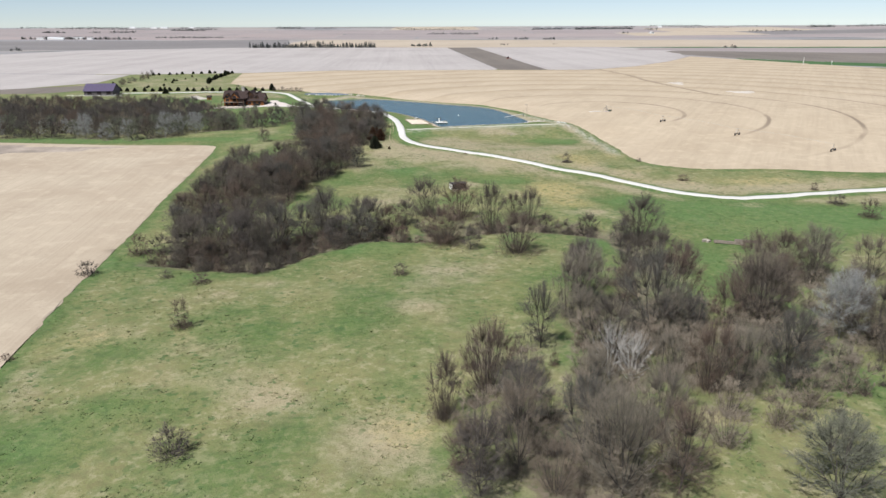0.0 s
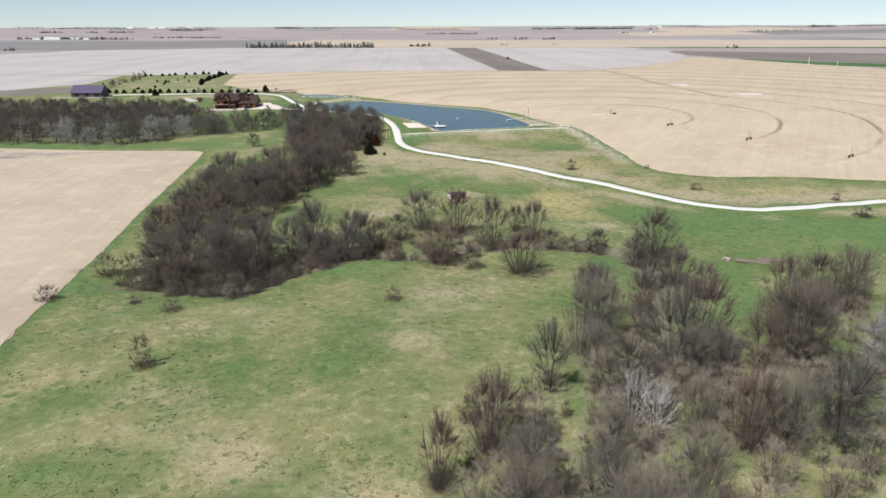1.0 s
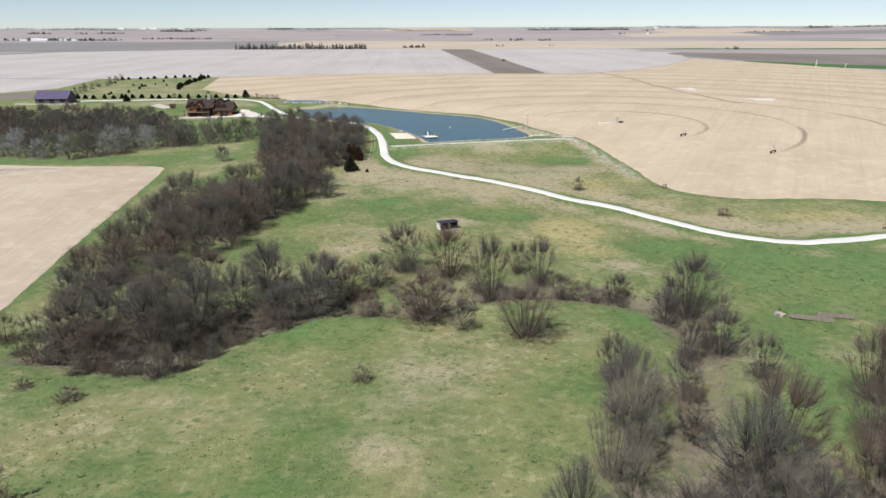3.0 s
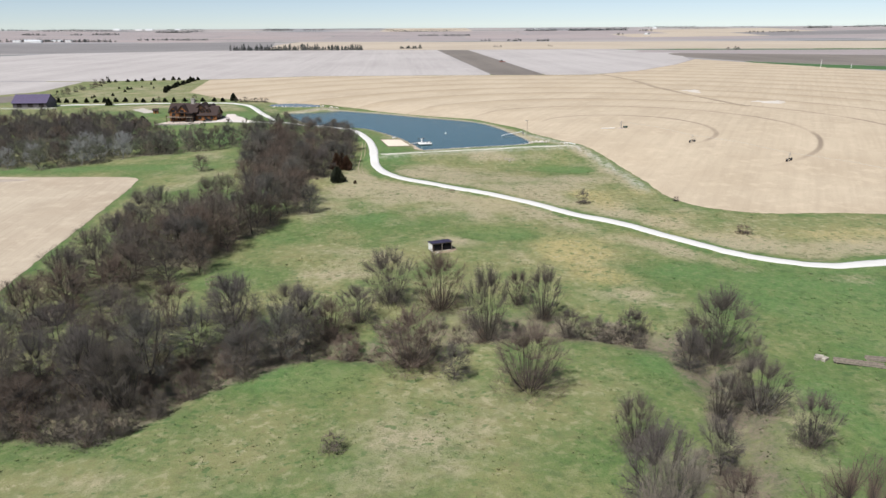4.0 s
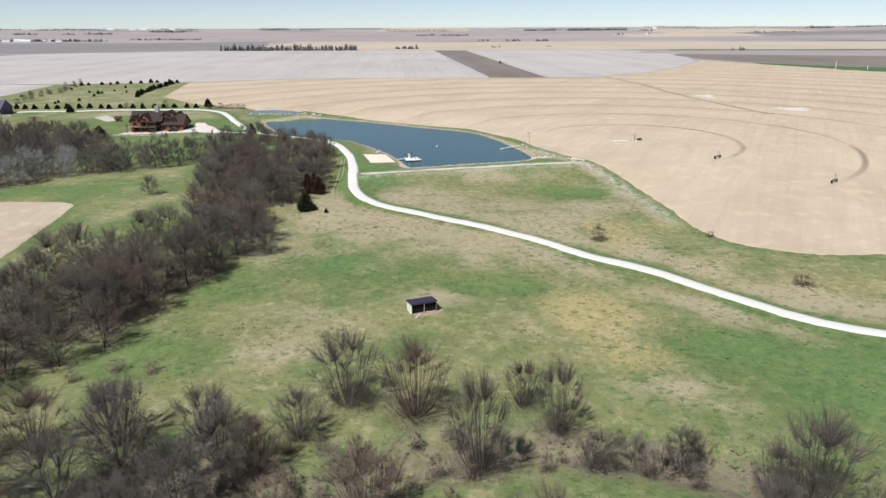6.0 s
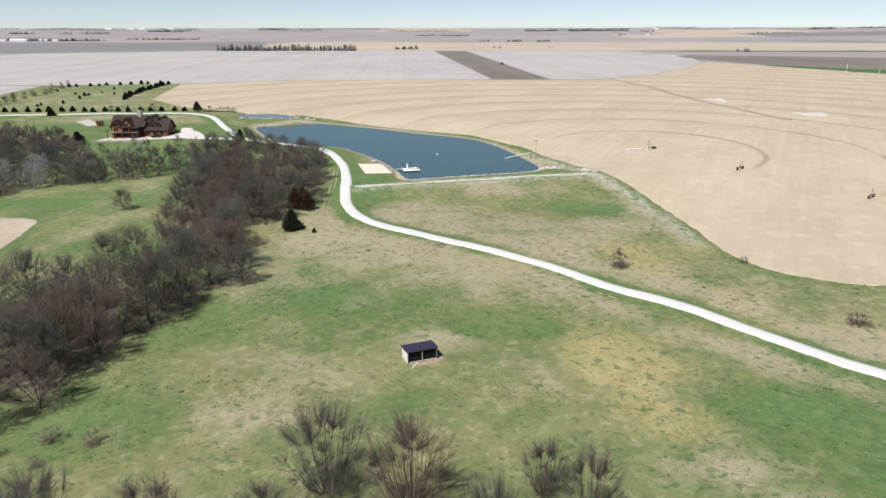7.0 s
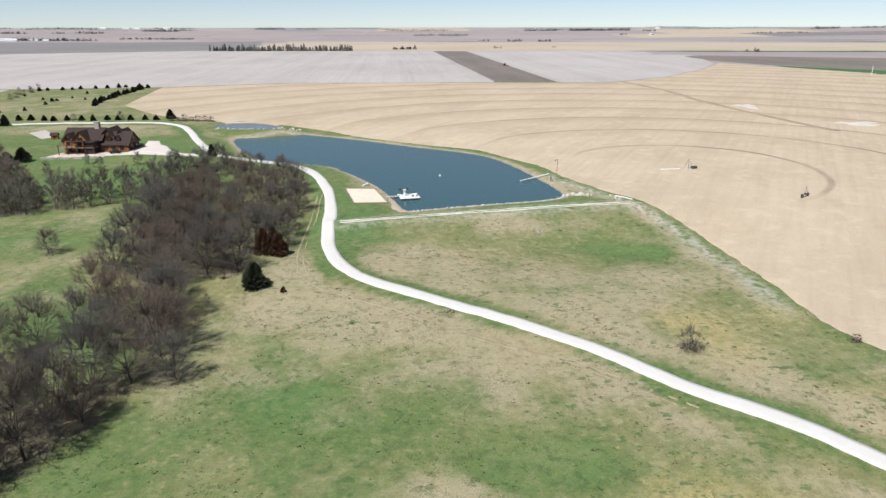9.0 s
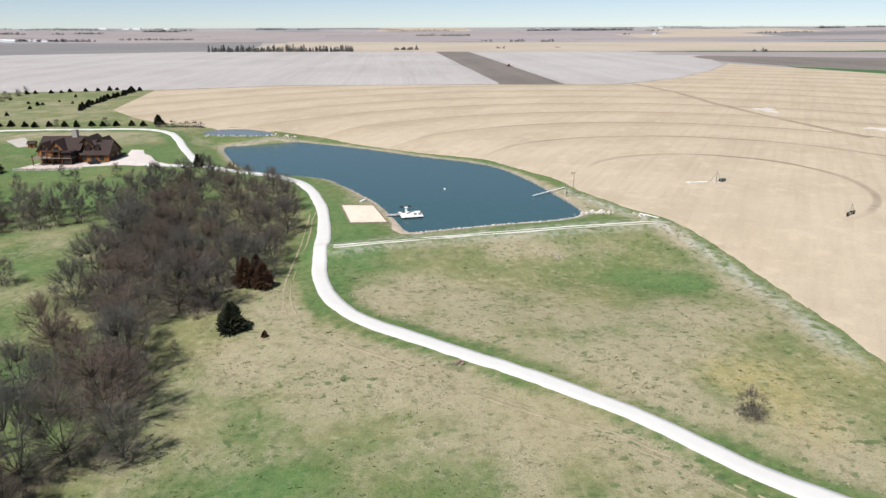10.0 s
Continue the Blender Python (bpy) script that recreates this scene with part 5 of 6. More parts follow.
def window(parent, x, y, z, w, h, side="s"):
    """A framed window set into the outer face of a wall."""
    d = 0.06
    if side == "s":
        fr = boxes((x - w / 2 - 0.12, x + w / 2 + 0.12, y - d, y, z - 0.12, z + h + 0.12))
        pn = boxes((x - w / 2, x - 0.04, y - d - 0.03, y - d + 0.01, z, z + h), (x + 0.04, x + w / 2, y - d - 0.03, y - d + 0.01, z, z + h))
    else:
        fr = boxes((x, x + d, y - w / 2 - 0.12, y + w / 2 + 0.12, z - 0.12, z + h + 0.12))
        pn = boxes((x + d - 0.01, x + d + 0.03, y - w / 2, y - 0.04, z, z + h), (x + d - 0.01, x + d + 0.03, y + 0.04, y + w / 2, z, z + h))
    frame_ob = part("window", fr, LOG_SHADE_AND_TRIM, parent, "dark framed window")
    part("pane", pn, GLASS, frame_ob)


def log_courses(parent, mat, x0, x1, y, z0, z1, along="x", r=0.17):
    """Courses of round logs, one above the other, each its own piece."""
    bm = rods(((x0, 0, 0), (x1, 0, 0), r * 1.08)) if along == "x" else rods(((0, x0, 0), (0, x1, 0), r * 1.08))
    first = part("log", bm, mat, parent)
    for k in range(int((z1 - z0) / (2 * r))):
        ob = first if k == 0 else new("log", first.data)
        ob.parent = parent
        ob.location = (0, y, z0 + r + 2 * r * k) if along == "x" else (y, 0, z0 + r + 2 * r * k)


# the log house on its rise
HZ = ground_at(-142, 524) + 0.1
house = root("house", -145, 529, HZ, 0, "large log house with brown shingled roofs and timber decks", "house")
part("wall", boxes((-15, 2, -6, 7, -3.5, 5.6)), LOG_SHADE_AND_TRIM, house, "log walls coloured dark for shade")
part("wall", boxes((2, 15, -6.4, 6, -2.5, 3.6)), LOG, house, "orange-brown log walls")
log_courses(house, LOG, 2, 15, -6.4, 0, 3.5)
log_courses(house, LOG, -15, 2, -6.0, -0.2, 5.5)
log_courses(house, LOG_SHADE_AND_TRIM, -6.4, 6, 15.0, 0, 3.5, "y")
log_courses(house, LOG, -6, 7, -15.0, -0.2, 5.5, "y")
part("gable", turned(gable_wall(-6.4, 6, -15.1, 3.5, 3.6, 8.3)), LOG_SHADE_AND_TRIM, house, "log gable end with its shade in the colour")
part("gable", turned(gable_wall(-6, 7, 14.8, 5.5, 5.6, 10.2)), LOG, house)
main_roof = part("roof", roof_pair(-15, 2.5, -6, 7, 5.6, 10.2), ROOF_BROWN, house, "dark brown shingled main roof")
wing_roof = part("roof", roof_pair(2, 15, -6.4, 6, 3.6, 8.4), ROOF_BROWN, house, "dark brown shingled wing roof")
# cross roofs whose ridges run away from the front
for x, y0, y1, eave, ridge, w in ((-11.6, -8.4, 0, 5.6, 8.6, 2.7), (-6.0, -8.8, 0, 5.6, 9.6, 3.6), (4.2, -3.0, 9.0, 6.0, 10.0, 4.2), (9.5, -1.0, 8.5, 5.0, 9.2, 3.6)):
    bm = roof_pair(y0, y1, -w, w, eave, ridge, 0.6)
    turned(bm, 90)
    bmesh.ops.translate(bm, verts=bm.verts, vec=(x, 0, 0))
    part("roof", bm, ROOF_BROWN, house, "brown shingled cross gable")
    part("gable", gable_wall(x - w, x + w, y0, (3.0 if y0 < -8 else 4.5), eave, ridge), LOG if y0 < -8 else LOG_SHADE_AND_TRIM, house)
for x in (-11.6, -6.0):
    for z, h in ((3.4, 1.6), (5.6, 1.4)):
        window(house, x, -8.4 if x < -10 else -8.8, z, 2.2, h)
for x in (5.6, 9.6):
    bm = roof_pair(-5.4, -1.5, -1.3, 1.3, 6.0, 7.2, 0.35, 0.15)
    turned(bm, 90)
    bmesh.ops.translate(bm, verts=bm.verts, vec=(x, 0, 0))
    dormer = part("dormer", bm, ROOF_BROWN, house, "small roofed dormer")
    part("face", gable_wall(x - 1.2, x + 1.2, -5.35, 4.4, 6.0, 7.1), LOG_SHADE_AND_TRIM, dormer)
    window(house, x, -5.36, 5.0, 1.3, 0.9)
for x in (4.4, 8.2, 12.0):
    window(house, x, -6.58, 0.9, 1.7, 1.5)
for y in (-3, 2.6):
    window(house, 15.18, y, 1.0, 1.5, 1.5, "e")
window(house, 15.12, -0.2, 4.6, 2.0, 1.5, "e")
for x in (-13, -9, -3.6, 0.2):
    window(house, x, -6.2, 0.4, 1.8, 2.0)
part("chimney", boxes((-2.4, -0.2, -0.4, 1.6, 7, 12.9), (-2.55, -0.05, -0.55, 1.75, 12.9, 13.2), bevel=0.05), STONE, house, "pale stone chimney")
deck = part("deck", boxes((-15.5, 1.5, -12.0, -6.2, 2.6, 2.85)), GREY_WOOD, house, "raised timber deck")
for x in (-15.2, -11, -6.8, -2.6, 1.2):
    part("post", boxes((x - 0.16, x + 0.16, -11.9, -11.58, -3.0, 3.9)), LOG_SHADE_AND_TRIM, deck)
part("rail", boxes((-15.5, 1.5, -12.0, -11.9, 3.75, 3.88), (-15.5, 1.5, -12.0, -11.9, 3.2, 3.3), (-15.5, -15.4, -12.0, -6.2, 3.75, 3.88), (1.4, 1.5, -12.0, -6.2, 3.75, 3.88)), LOG_SHADE_AND_TRIM, deck)
# Solid porch block, its dark colour standing for shade under roof and deck.
part("porch_block", boxes((-3.4, 1.4, -11.4, -6.0, -3.0, 5.0)), DARK, house, "porch block coloured dark for the shade within")
part("porch_roof", boxes((-3.9, 1.9, -12.0, -5.9, 5.0, 5.22), (-3.4, 1.4, -11.5, -5.9, 5.22, 5.45)), ROOF_BROWN, house)
part("porch_roof", boxes((-9, -3, -12.6, -7.0, 5.5, 5.7)), ROOF_BROWN, house)
for x in (-8.8, -3.2):
    part("post", boxes((x - 0.14, x + 0.14, -12.4, -12.1, 2.8, 5.5)), LOG, house)
draped("patio", [(-165, 514.5), (-161, 522.5), (-139, 522.5), (-137, 510.5), (-146, 509), (-157, 511)], PAVING, 3, 0.3, "tan stone-paved terrace below the house", "patio")
bm = bmesh.new()
for i in range(26):
    x = -165 + 27.5 * i / 26
    z = ground_at(x, 510.5)
    box(bm, x - 145 * 0, x + 1.02, 509.6 + 0.5 * math.sin(i), 510.5 + 0.5 * math.sin(i), z - 0.4, z + 0.75 + 0.1 * (i % 3), 0.06)
tagged(part("retaining_wall", bm, STONE, None), "low wall of tan stone blocks round the terrace", "wall")
draped("driveway", [(-130, 521.5), (-128, 536), (-131, 549), (-125, 548), (-121, 539), (-116, 534), (-111, 525), (-103, 518.6), (-104, 513.8), (-126, 515.5), (-139, 514), (-138, 520)], plain("pale_concrete", (0.62, 0.55, 0.51), 0.9, 0.1, 0.4), 3, 0.18, "pale pinkish gravel forecourt beside the house", "driveway")
car_dark = plain("dark_car_paint", (0.02, 0.022, 0.028), 0.25, 0.1, 2.0)


def car(x, y, turn):
    """A parked pickup, dark, by the house."""
    c = root("car", x, y, ground_at(x, y) + 0.2, turn, "dark parked pickup on the forecourt", "car")
    part("body", boxes((-2.6, 2.6, -0.95, 0.95, 0.4, 1.05), (-0.9, 1.3, -0.88, 0.88, 1.0, 1.75), bevel=0.12), car_dark, c)
    part("windows", boxes((-0.8, 1.2, -0.9, 0.9, 1.2, 1.6), bevel=0.05), GLASS, c)
    for a in (-1.6, 1.7):
        for b in (-0.85, 0.85):
            part("wheel", rods(((a, b - 0.12, 0.36), (a, b + 0.12, 0.36), 0.36), sides=12), RUBBER, c)


car(-134.5, 518.5, 12)

# a small cabin and its pale play yard
draped("play_yard", [(-207, 577), (-202, 585), (-184, 563), (-190, 558)], plain("yard_chips", (0.46, 0.42, 0.37), 0.95, 0.15, 0.8), 4, 0.15, "pale fenced play yard of wood chips", "yard")
cabin = root("cabin", -182, 556.5, None, 10, "tiny log cabin with a shallow roof", "cabin")
part("wall", boxes((-1.6, 1.6, -1.3, 1.3, -0.3, 2.2)), LOG, cabin)
part("roof", roof_pair(-1.6, 1.6, -1.3, 1.3, 2.2, 3.2, 0.4, 0.15), ROOF_BROWN, cabin)
part("door", boxes((-0.45, 0.45, -1.36, -1.28, 0, 1.9)), LOG_SHADE_AND_TRIM, cabin)

# the purple barn
BZ = ground_at(-287, 593)
barn = root("barn", -287, 597, BZ, 2, "long barn with a purple steel roof", "barn")
part("wall", boxes((-12.6, 11.6, -7, 8, -1, 4.2)), plain("barn_siding", (0.12, 0.105, 0.115), 0.7, 0.15, 1.0), barn, "dull grey siding")
part("roof", roof_pair(-12.6, 11.6, -7, 8, 4.2, 9.4, 0.7, 0.2), PURPLE, barn, "purple ribbed steel roof")
part("gable", turned(gable_wall(-7, 8, -11.8, 4.1, 4.2, 9.3)), PURPLE, barn)
part("gable", turned(gable_wall(-7, 8, 12.3, 4.1, 4.2, 9.3)), PURPLE, barn)
for x in (-8, 0, 8):
    part("door", boxes((x - 1.8, x + 1.8, -7.12, -7.0, -0.5, 3.6)), DARK, barn, "dark sliding door")
bm = bmesh.new()
for x in np.arange(-24, 22, 2.4):
    box(bm, x - 0.06, x + 0.06, -14.06, -13.94, -0.6, 1.4)
for z in (0.5, 0.9, 1.3):
    box(bm, -24, 22, -14.1, -14.06, z, z + 0.12)
fence = root("fence", -287, 597, BZ, 2, "white board fence round the barn yard", "fence")
part("boards", bm, WHITE, fence)

# open-fronted pasture shed
PALE_WOOD = plain("pale_boards", (0.50, 0.44, 0.37), 0.85, 0.2, 2.0)
draped("bare_ground", [(12.5, 269.4), (14.5, 270.2), (15.8, 272.4), (15.2, 273.6), (13.9, 272.6), (11.8, 270.6), (9.2, 270.1), (8.6, 269.2), (10.5, 268.7)], plain("trodden_earth", (0.34, 0.265, 0.185), 0.95, 0.2, 0.9), 1.2, 0.05, "trodden reddish earth before the shelter", "bare soil")
shed = root("loafing_shed", 10.7, 272.6, None, 19.5, "small cattle shelter with a dark purple steel roof and open front", "shed")
part("side_wall", boxes((-3.1, -3.0, -1.75, 1.75, -0.1, 2.25)), WHITE, shed, "white side wall")
# East and back walls coloured dark for the shade they stand in.
part("side_wall", boxes((3.0, 3.1, -1.75, 1.75, -0.1, 2.25)), DARK, shed)
part("back_wall", boxes((-3.0, 3.0, 1.65, 1.75, -0.1, 2.0)), DARK, shed)
# Black sheets and floor stand in for the shade inside the stalls.
part("stall_front", boxes((-2.95, -0.05, -1.62, -1.54, 0.12, 2.3), (0.05, 2.95, -1.62, -1.54, 0.12, 2.3), (-3.0, 3.0, -1.5, 1.6, -0.1, 0.03)), plain("stall_shade_black", (0.010, 0.010, 0.012), 0.95, 0.2, 2.0), shed, "black sheets painted as the shade inside both stalls")
part("sill", boxes((-3.0, 3.0, -1.78, -1.64, -0.1, 0.14)), PALE_WOOD, shed, "pale sill board")
bm = bmesh.new()
bmesh.ops.create_cube(bm, size=1, matrix=pose(0, 0, 2.40, -6) @ Matrix.Diagonal((6.7, 4.2, 0.08, 1)))
for x in np.arange(-3.3, 3.31, 0.3):
    bmesh.ops.create_cube(bm, size=1, matrix=pose(x, 0, 2.45, -6) @ Matrix.Diagonal((0.05, 4.2, 0.05, 1)))
part("roof", bm, plain("dark_purple_steel", (0.045, 0.036, 0.07), 0.45, 0.12, 0.8, 0.2), shed, "dark purple ribbed roof sheet")
for x in (-3.0, 0.0, 3.0):
    part("post", boxes((x - 0.07, x + 0.07, -1.9, -1.76, -0.1, 2.5)), PALE_WOOD if x == 0 else GREY_WOOD, shed)
part("lintel", boxes((-3.1, 3.1, -1.88, -1.74, 2.3, 2.52)), GREY_WOOD, shed)
bm = rods(((10.4, 270.2, ground_at(10.4, 270.2) + 0.08), (9.2, 268.0, ground_at(9.2, 268) + 0.08), 0.09))
tagged(part("plank", bm, WHITE, None), "pale plank lying in front of the shelter", "plank")

# ---- round the pond ----
dock = root("dock", 5.2, 437.3, WATER, 12, "pale floating swim dock with a white canopy post", "dock")
for i in range(9):
    part("board", boxes((-3.6, 3.6, -3.5 + i * 0.78, -2.76 + i * 0.78, 0.45, 0.58)), WHITE, dock)
part("float", boxes((-3.4, 3.4, -3.3, 3.3, -0.1, 0.42), bevel=0.08), DARK, dock, "dark floats")
part("slide_tower", boxes((-1.75, -1.1, 0.3, 0.95, 0.58, 2.7), (-2.0, -0.85, 0.05, 1.2, 2.7, 2.8), bevel=0.04), WHITE, dock, "slim white box tower")
for x, y in ((-2.8, 1.8), (-0.2, 2.2)):
    part("parasol", rods(((x, y, 0.58), (x, y, 3.0), 0.04), ((x, y, 2.6), (x, y, 3.05), 0.8, 0.05), sides=8), DARK, dock, "dark folded parasol")
for x in (0.8, 2.3):
    part("bench", boxes((x, x + 0.9, -1.5, -1.1, 0.75, 0.85), (x, x + 0.9, -1.15, -1.08, 0.85, 1.2), (x + 0.05, x + 0.12, -1.45, -1.15, 0.58, 0.75), (x + 0.78, x + 0.85, -1.45, -1.15, 0.58, 0.75)), GREY_WOOD, dock)
gang = root("gangway", -1.8, 436.0, WATER + 0.55, 14, "narrow white gangway from shore to dock", "gangway")
part("deck", boxes((-1.0, 3.8, -0.6, 0.6, 0, 0.12)), WHITE, gang)
for y in (-0.6, 0.56):
    part("rail", boxes((-1.0, 3.8, y, y + 0.05, 0.12, 0.3)), STEEL, gang)
bm = bmesh.new()
bmesh.ops.create_uvsphere(bm, u_segments=12, v_segments=8, radius=0.45, matrix=Matrix.Translation((17.2, 474, WATER + 0.05)))
tagged(part("buoy", bm, WHITE, None), "round white float on the pond", "buoy")
pier = root("pier", 55.6, 466.0, WATER, 37, "thin white pipe pier on posts over the water", "pier")
part("pipe", rods(((-8.5, 0, 0.5), (8, 0, 1.1), 0.22), sides=8), WHITE, pier)
for x in (-5, -1, 3):
    part("post", rods(((x, 0, -2.5), (x, 0, 0.8), 0.08)), STEEL, pier)
for x, y, h, arm in ((63, 459.8, 8.6, True), (60.6, 459.5, 4.6, False)):
    z = ground_at(x, y)
    pole = root("utility_pole", x, y, z, 20, "slim timber pole with a lamp arm" if arm else "short slim timber pole", "pole")
    part("pole", rods(((0, 0, -0.3), (0, 0, h), 0.13, 0.09), sides=8), GREY_WOOD, pole)
    if arm:
        part("lamp_arm", boxes((-1.0, 0.6, -0.06, 0.06, h - 0.35, h - 0.22), (-1.2, -0.7, -0.25, 0.25, h - 0.5, h - 0.1)), STEEL, pole)
    else:
        part("meter_box", boxes((-0.3, 0.3, -0.4, -0.1, 0.9, 1.9)), STEEL, pole)
canoe = root("canoe", -11.9, 455.0, None, 60, "upturned pale canoe on the bank", "canoe")
bm = bmesh.new()
bmesh.ops.create_uvsphere(bm, u_segments=14, v_segments=8, radius=1, matrix=Matrix.Translation((0, 0, 0.15)) @ Matrix.Diagonal((2.3, 0.45, 0.4, 1)))
part("hull", bm, WHITE, canoe)


def stone_mesh(seed):
    r = np.random.RandomState(seed)
    bm = bmesh.new()
    bmesh.ops.create_icosphere(bm, subdivisions=1, radius=1)
    for v in bm.verts:
        v.co *= r.uniform(0.72, 1.12)
    v, f = [tuple(x.co) for x in bm.verts], [tuple(y.index for y in x.verts) for x in bm.faces]
    bm.free()
    return np.array(v), f


STONES = [stone_mesh(i) for i in range(5)]


def rubble(name, spots, label, category, mat=ROCK, seed=1):
    """Broken stone, tipped in a heap or along a shore."""
    r = np.random.RandomState(seed)
    p = np.array(spots)
    z = land(p[:, 0], p[:, 1])
    vs, fs, n = [], [], 0
    for (x, y, s), g in zip(spots, z):
        v, f = STONES[r.randint(5)]
        a = r.uniform(0, 6.283)
        v = v * s * r.uniform(0.6, 1.2, 3) @ np.array([[np.cos(a), np.sin(a), 0], [-np.sin(a), np.cos(a), 0], [0, 0, 1]]) + (x, y, g + 0.2 * s)
        vs.append(v)
        fs += [tuple(i + n for i in q) for q in f]
        n += len(v)
    ob = raw(name, np.concatenate(vs), fs, mat)
    return tagged(ob, label, category, kind="stuff")


rs = np.random.RandomState(8)
SHORE_ROCK = plain("shore_rock", (0.36, 0.325, 0.27), 0.9, 0.3, 0.8)
d_dam = far_from(POND[:, 0], POND[:, 1], DAM)
shore = []
mid = POND.mean(axis=0)
for i, p in enumerate(POND):
    q = POND[(i + 1) % len(POND)]
    out = (p - mid) / np.linalg.norm(p - mid)
    dense = 30 if d_dam[i] < 18 else (16 if p[0] > 0 or p[1] > 535 else 3)
    for _ in range(dense):
        t = rs.uniform()
        s = p + (q - p) * t + out * rs.uniform(-0.3, 1.6)
        shore.append((s[0], s[1], rs.uniform(0.1, 0.32)))
rubble("riprap", shore, "broken tan limestone along the pond shore", "stones", SHORE_ROCK, seed=2)
pale = []
for i in range(len(POND)):
    if d_dam[i] < 16 and POND[i][0] > 8:
        p, q = POND[i], POND[(i + 1) % len(POND)]
        for _ in range(9):
            c = p + (q - p) * rs.uniform() + np.array([0.1, -1]) * rs.uniform(0.0, 1.3)
            pale.append((c[0], c[1], rs.uniform(0.15, 0.5)))
rubble("riprap", pale, "pale limestone tipped along the dam's water line", "stones", seed=12)
rubble("riprap", [(rs.normal(66, 3.0), rs.normal(436.5, 1.0), rs.uniform(0.3, 0.9)) for _ in range(46)], "heap of pale limestone at the spillway", "stones", seed=3)
rubble("stone_heap", [(rs.normal(46, 2.0), rs.normal(401.5, 1.6), rs.uniform(0.15, 0.5)) for _ in range(26)], "small heap of tan stones in grass", "stones", SHORE_ROCK, seed=4)
rubble("riprap", [(rs.uniform(-108, -60), 588 + rs.normal(0, 1.5) + 0.06 * abs(i), rs.uniform(0.3, 0.8)) for i in range(60)], "pale stones between the two ponds", "stones", seed=5)
rubble("stone_heap", [(16.5 + rs.normal(0, 0.7), 340.3 + rs.normal(0, 0.5), rs.uniform(0.2, 0.5)) for _ in range(12)], "few stones at a culvert beside the drive", "stones", BEAM, seed=6)
rubble("stone_heap", [(rs.normal(80, 1.5), rs.normal(433, 1.2), rs.uniform(0.2, 0.6)) for _ in range(20)], "small heap of pale stones in grass", "stones", seed=7)
bm = rods(((79.5, 434.4, ground_at(79.5, 434.4) + 0.3), (84.3, 429.8, ground_at(84.3, 429.8) + 0.2), 0.2), sides=8)
tagged(part("pipe", bm, WHITE, None), "length of white pipe lying by the dam", "pipe")

# ---- watering rig on the stubble ----
def rig_tower(x, y, turn):
    z = ground_at(x, y) + 0.2
    t = root("irrigation_tower", x, y, z, turn, "two-wheeled steel tower of a watering rig", "irrigation tower", "watering rig")
    part("base_beam", boxes((-2.1, 2.1, -0.12, 0.12, 0.75, 1.0)), STEEL, t)
    for s in (-1, 1):
        wheel = part("wheel", rods(((s * 2.0, -0.2, 0.68), (s * 2.0, 0.2, 0.68), 0.68), sides=14), RUBBER, t)
        part("rim", rods(((s * 2.0, -0.24, 0.68), (s * 2.0, 0.24, 0.68), 0.3), sides=10), STEEL, wheel)
        part("leg", rods(((s * 1.9, 0, 1.0), (s * 0.15, 0, 3.7), 0.06)), STEEL, t)
    part("mast", rods(((0, 0, 1.0), (0, 0, 4.2), 0.07)), STEEL, t)
    part("motor", boxes((-0.3, 0.3, -0.3, 0.3, 1.0, 1.4)), DARK, t)


TOWERS = [(145.4, 428.9), (174.4, 385.2), (205.6, 342.0)]
for x, y in TOWERS:
    rig_tower(x, y, 35)
cz = ground_at(*PIVOT) + 0.2
centre = root("irrigation_pivot", *PIVOT, cz, 20, "steel centre post of a watering rig on its pad", "irrigation pivot", "watering rig")
part("pad", boxes((-1.6, 1.6, -1.6, 1.6, -0.2, 0.15)), PAVING, centre)
for a in (-1, 1):
    for b in (-1, 1):
        part("leg", rods(((a * 1.4, b * 1.4, 0.1), (a * 0.2, b * 0.2, 3.6), 0.07)), STEEL, centre)
part("riser", rods(((0, 0, 0), (0, 0, 4.4), 0.12)), STEEL, centre)
part("pump_box", boxes((1.6, 4.2, -0.5, 0.5, 0, 1.1)), plain("pump_green", (0.06, 0.09, 0.07), 0.5, 0.2), centre, "dark green pump housing")
path = [PIVOT] + TOWERS
PIPE_GREY = plain("galvanised_pipe", (0.5, 0.47, 0.42), 0.6, 0.1)
for i, ((xa, ya), (xb, yb)) in enumerate(zip(path[:-1], path[1:])):
    za, zb = ground_at(xa, ya) + 4.0, ground_at(xb, yb) + 3.9
    mid = ((xa + xb) / 2, (ya + yb) / 2, (za + zb) / 2 + 0.8)
    span = root("irrigation_span", xa, ya, 0, 0, "slender pale water pipe between rig towers", "irrigation span", "watering rig")
    part("pipe", rods(((0, 0, za), (mid[0] - xa, mid[1] - ya, mid[2]), 0.05), ((mid[0] - xa, mid[1] - ya, mid[2]), (xb - xa, yb - ya, zb), 0.05)), PIPE_GREY, span)
bm = rods(((107.8, 470.4, ground_at(107.8, 470.4) + 0.4), (115.8, 470.8, ground_at(115.8, 470.8) + 0.4), 0.22), sides=8)
tagged(part("pipe", bm, WHITE, None), "white pipe laid on the stubble", "pipe")

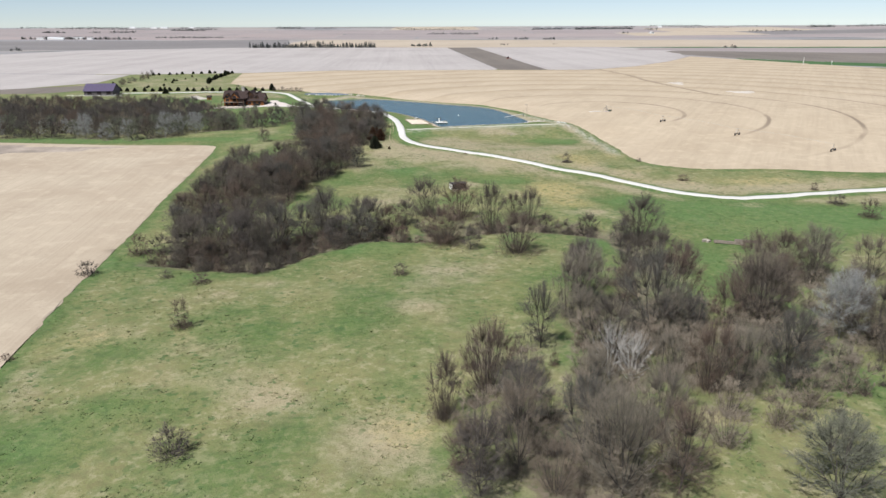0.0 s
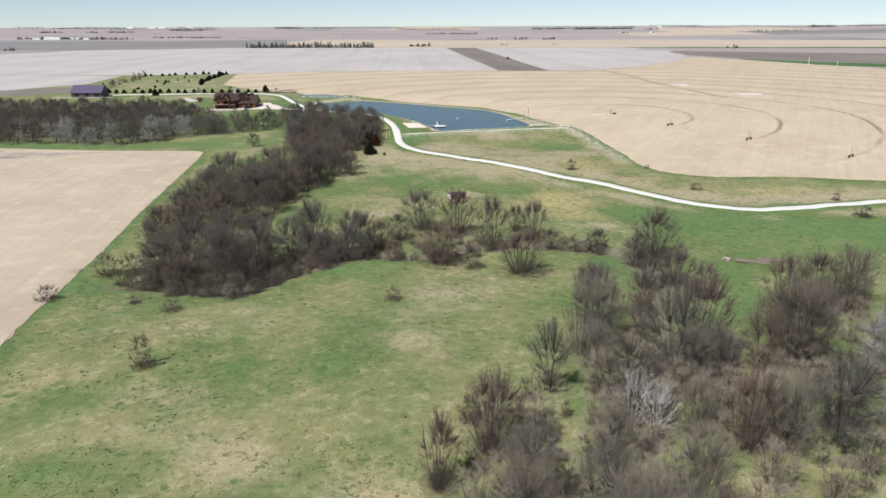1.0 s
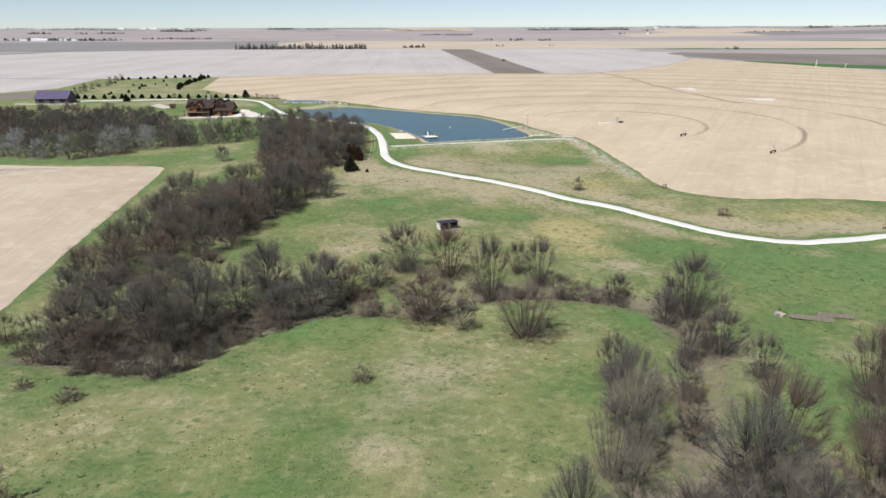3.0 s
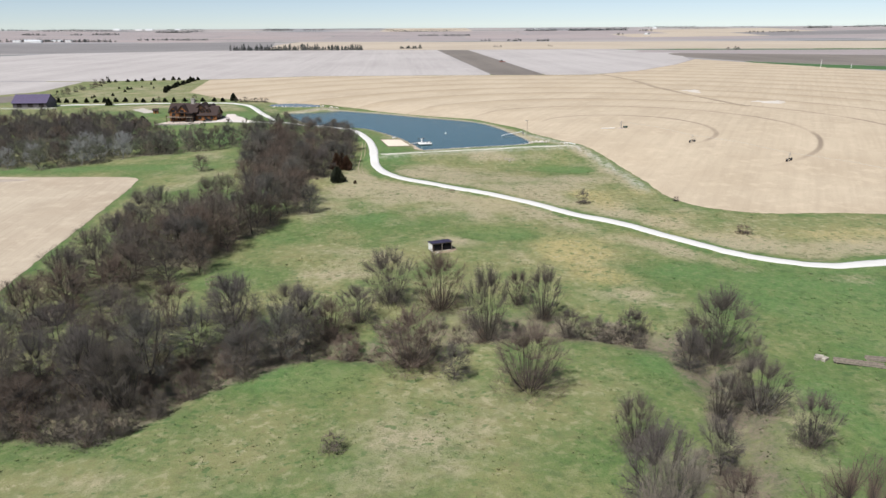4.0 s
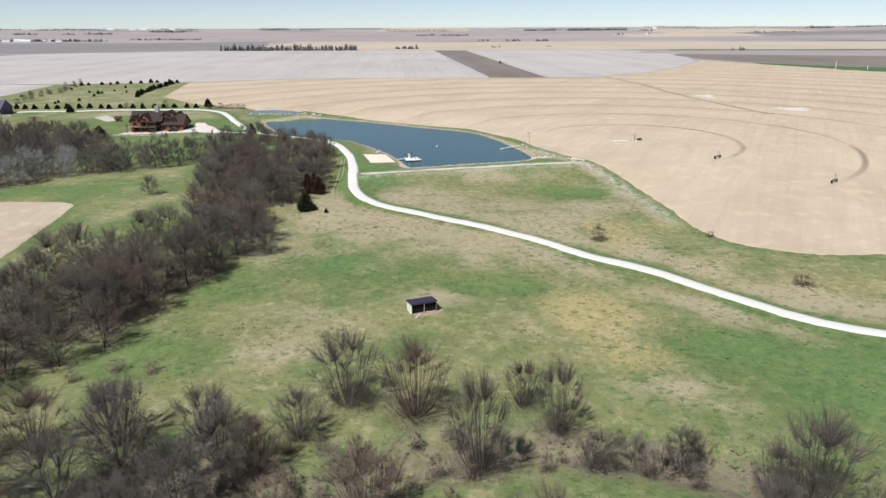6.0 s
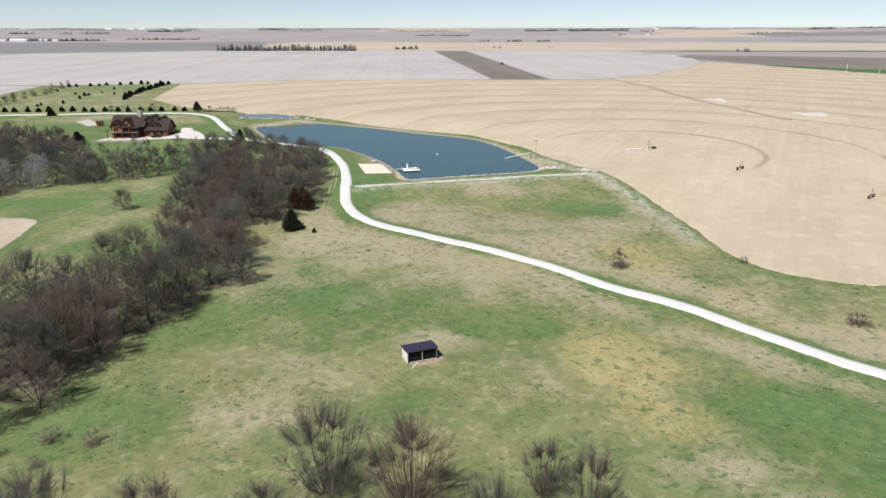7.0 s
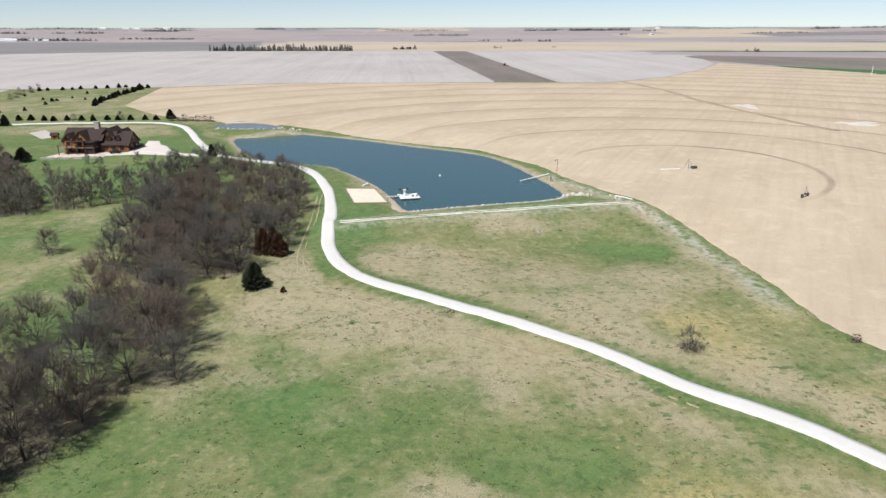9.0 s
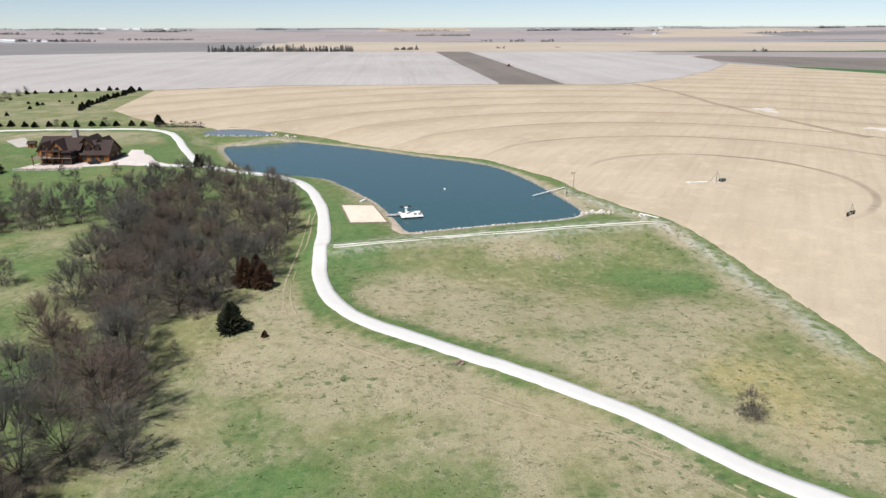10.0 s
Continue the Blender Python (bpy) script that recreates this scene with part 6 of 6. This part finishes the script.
# ---- feed bunks in the pasture ----
for k, (x, y, length, turn) in enumerate(((92.6, 198.2, 9.0, -19), (98.8, 199.4, 7.5, -12))):
    b = root("feed_bunk", x, y, None, turn, "long weathered feed bunk lying in grass", "feed bunk")
    part("trough", boxes((-length / 2, length / 2, -0.55, 0.55, 0.15, 0.3), (-length / 2, length / 2, -0.62, -0.5, 0.15, 0.75), (-length / 2, length / 2, 0.5, 0.62, 0.15, 0.75)), GREY_WOOD, b)
    for q in (-0.42, 0, 0.42):
        part("foot", boxes((q * length - 0.15, q * length + 0.15, -0.6, 0.6, -0.15, 0.15)), DARK, b)
for k, (x, y, t) in enumerate(((86.0, 200.9, 10), (87.0, 200.4, 35), (86.5, 201.5, -20))):
    b = root("block", x, y, None, t, "pale concrete block among feed bunks", "block")
    part("body", boxes((-0.8, 0.8, -0.4, 0.4, -0.1, 0.6), bevel=0.05), SHORE_ROCK, b)

# ---- tractor on the dark strip, posts and farmsteads far off ----
tr = root("tractor", 124, 1185, ground_at(124, 1185) + 0.35, 100, "far dark tractor with a cab on worked soil", "tractor")
part("body", boxes((-1.2, 2.4, -0.6, 0.6, 1.0, 2.0), bevel=0.1), DARK, tr)
part("cab", boxes((-1.4, 0.3, -0.8, 0.8, 1.6, 3.3), bevel=0.08), GLASS, tr)
for x, rad in ((-1.0, 1.0), (1.9, 0.7)):
    for y in (-1.1, 1.1):
        part("wheel", rods(((x, y - 0.3, rad), (x, y + 0.3, rad), rad), sides=12), RUBBER, tr)
part("implement", boxes((-5.0, -2.2, -5, 5, 0.5, 1.0)), RED_PAINT, tr)
for x, y, h in ((521, 978, 11), (559, 974, 6)):
    p = root("utility_pole", x, y, None, 0, "white marker pole at the field edge", "pole")
    part("pole", rods(((0, 0, 0), (0, 0, h), 0.28, 0.22), sides=8), WHITE, p)


def farm_building(x, y, length, width, eave, ridge, turn, wall, roof):
    b = root("farm_building", x, y, None, turn, "far white farm building with a pale roof", "farm building", "far farmsteads")
    part("wall", boxes((-length / 2, length / 2, -width / 2, width / 2, -1, eave)), wall, b)
    part("roof", roof_pair(-length / 2, length / 2, -width / 2, width / 2, eave, ridge, 0.5, 0.3), roof, b)


r = random.Random(9)
PALE_ROOF = plain("pale_steel_roof", (0.60, 0.61, 0.62), 0.4, 0.1, 0.5)
for x, y in ((-1530, 2735), (-1490, 2745), (-1400, 2770), (-1340, 2755), (-1450, 2720), (640, 4250), (700, 4260), (1330, 4200), (-1700, 4300), (-1650, 4320), (-1500, 4350), (-1850, 4300), (1010, 3300)):
    farm_building(x + r.uniform(-10, 10), y, r.uniform(18, 45), r.uniform(12, 18), r.uniform(4, 6), r.uniform(7, 10), r.choice((0, 90, 4)), WHITE, PALE_ROOF)
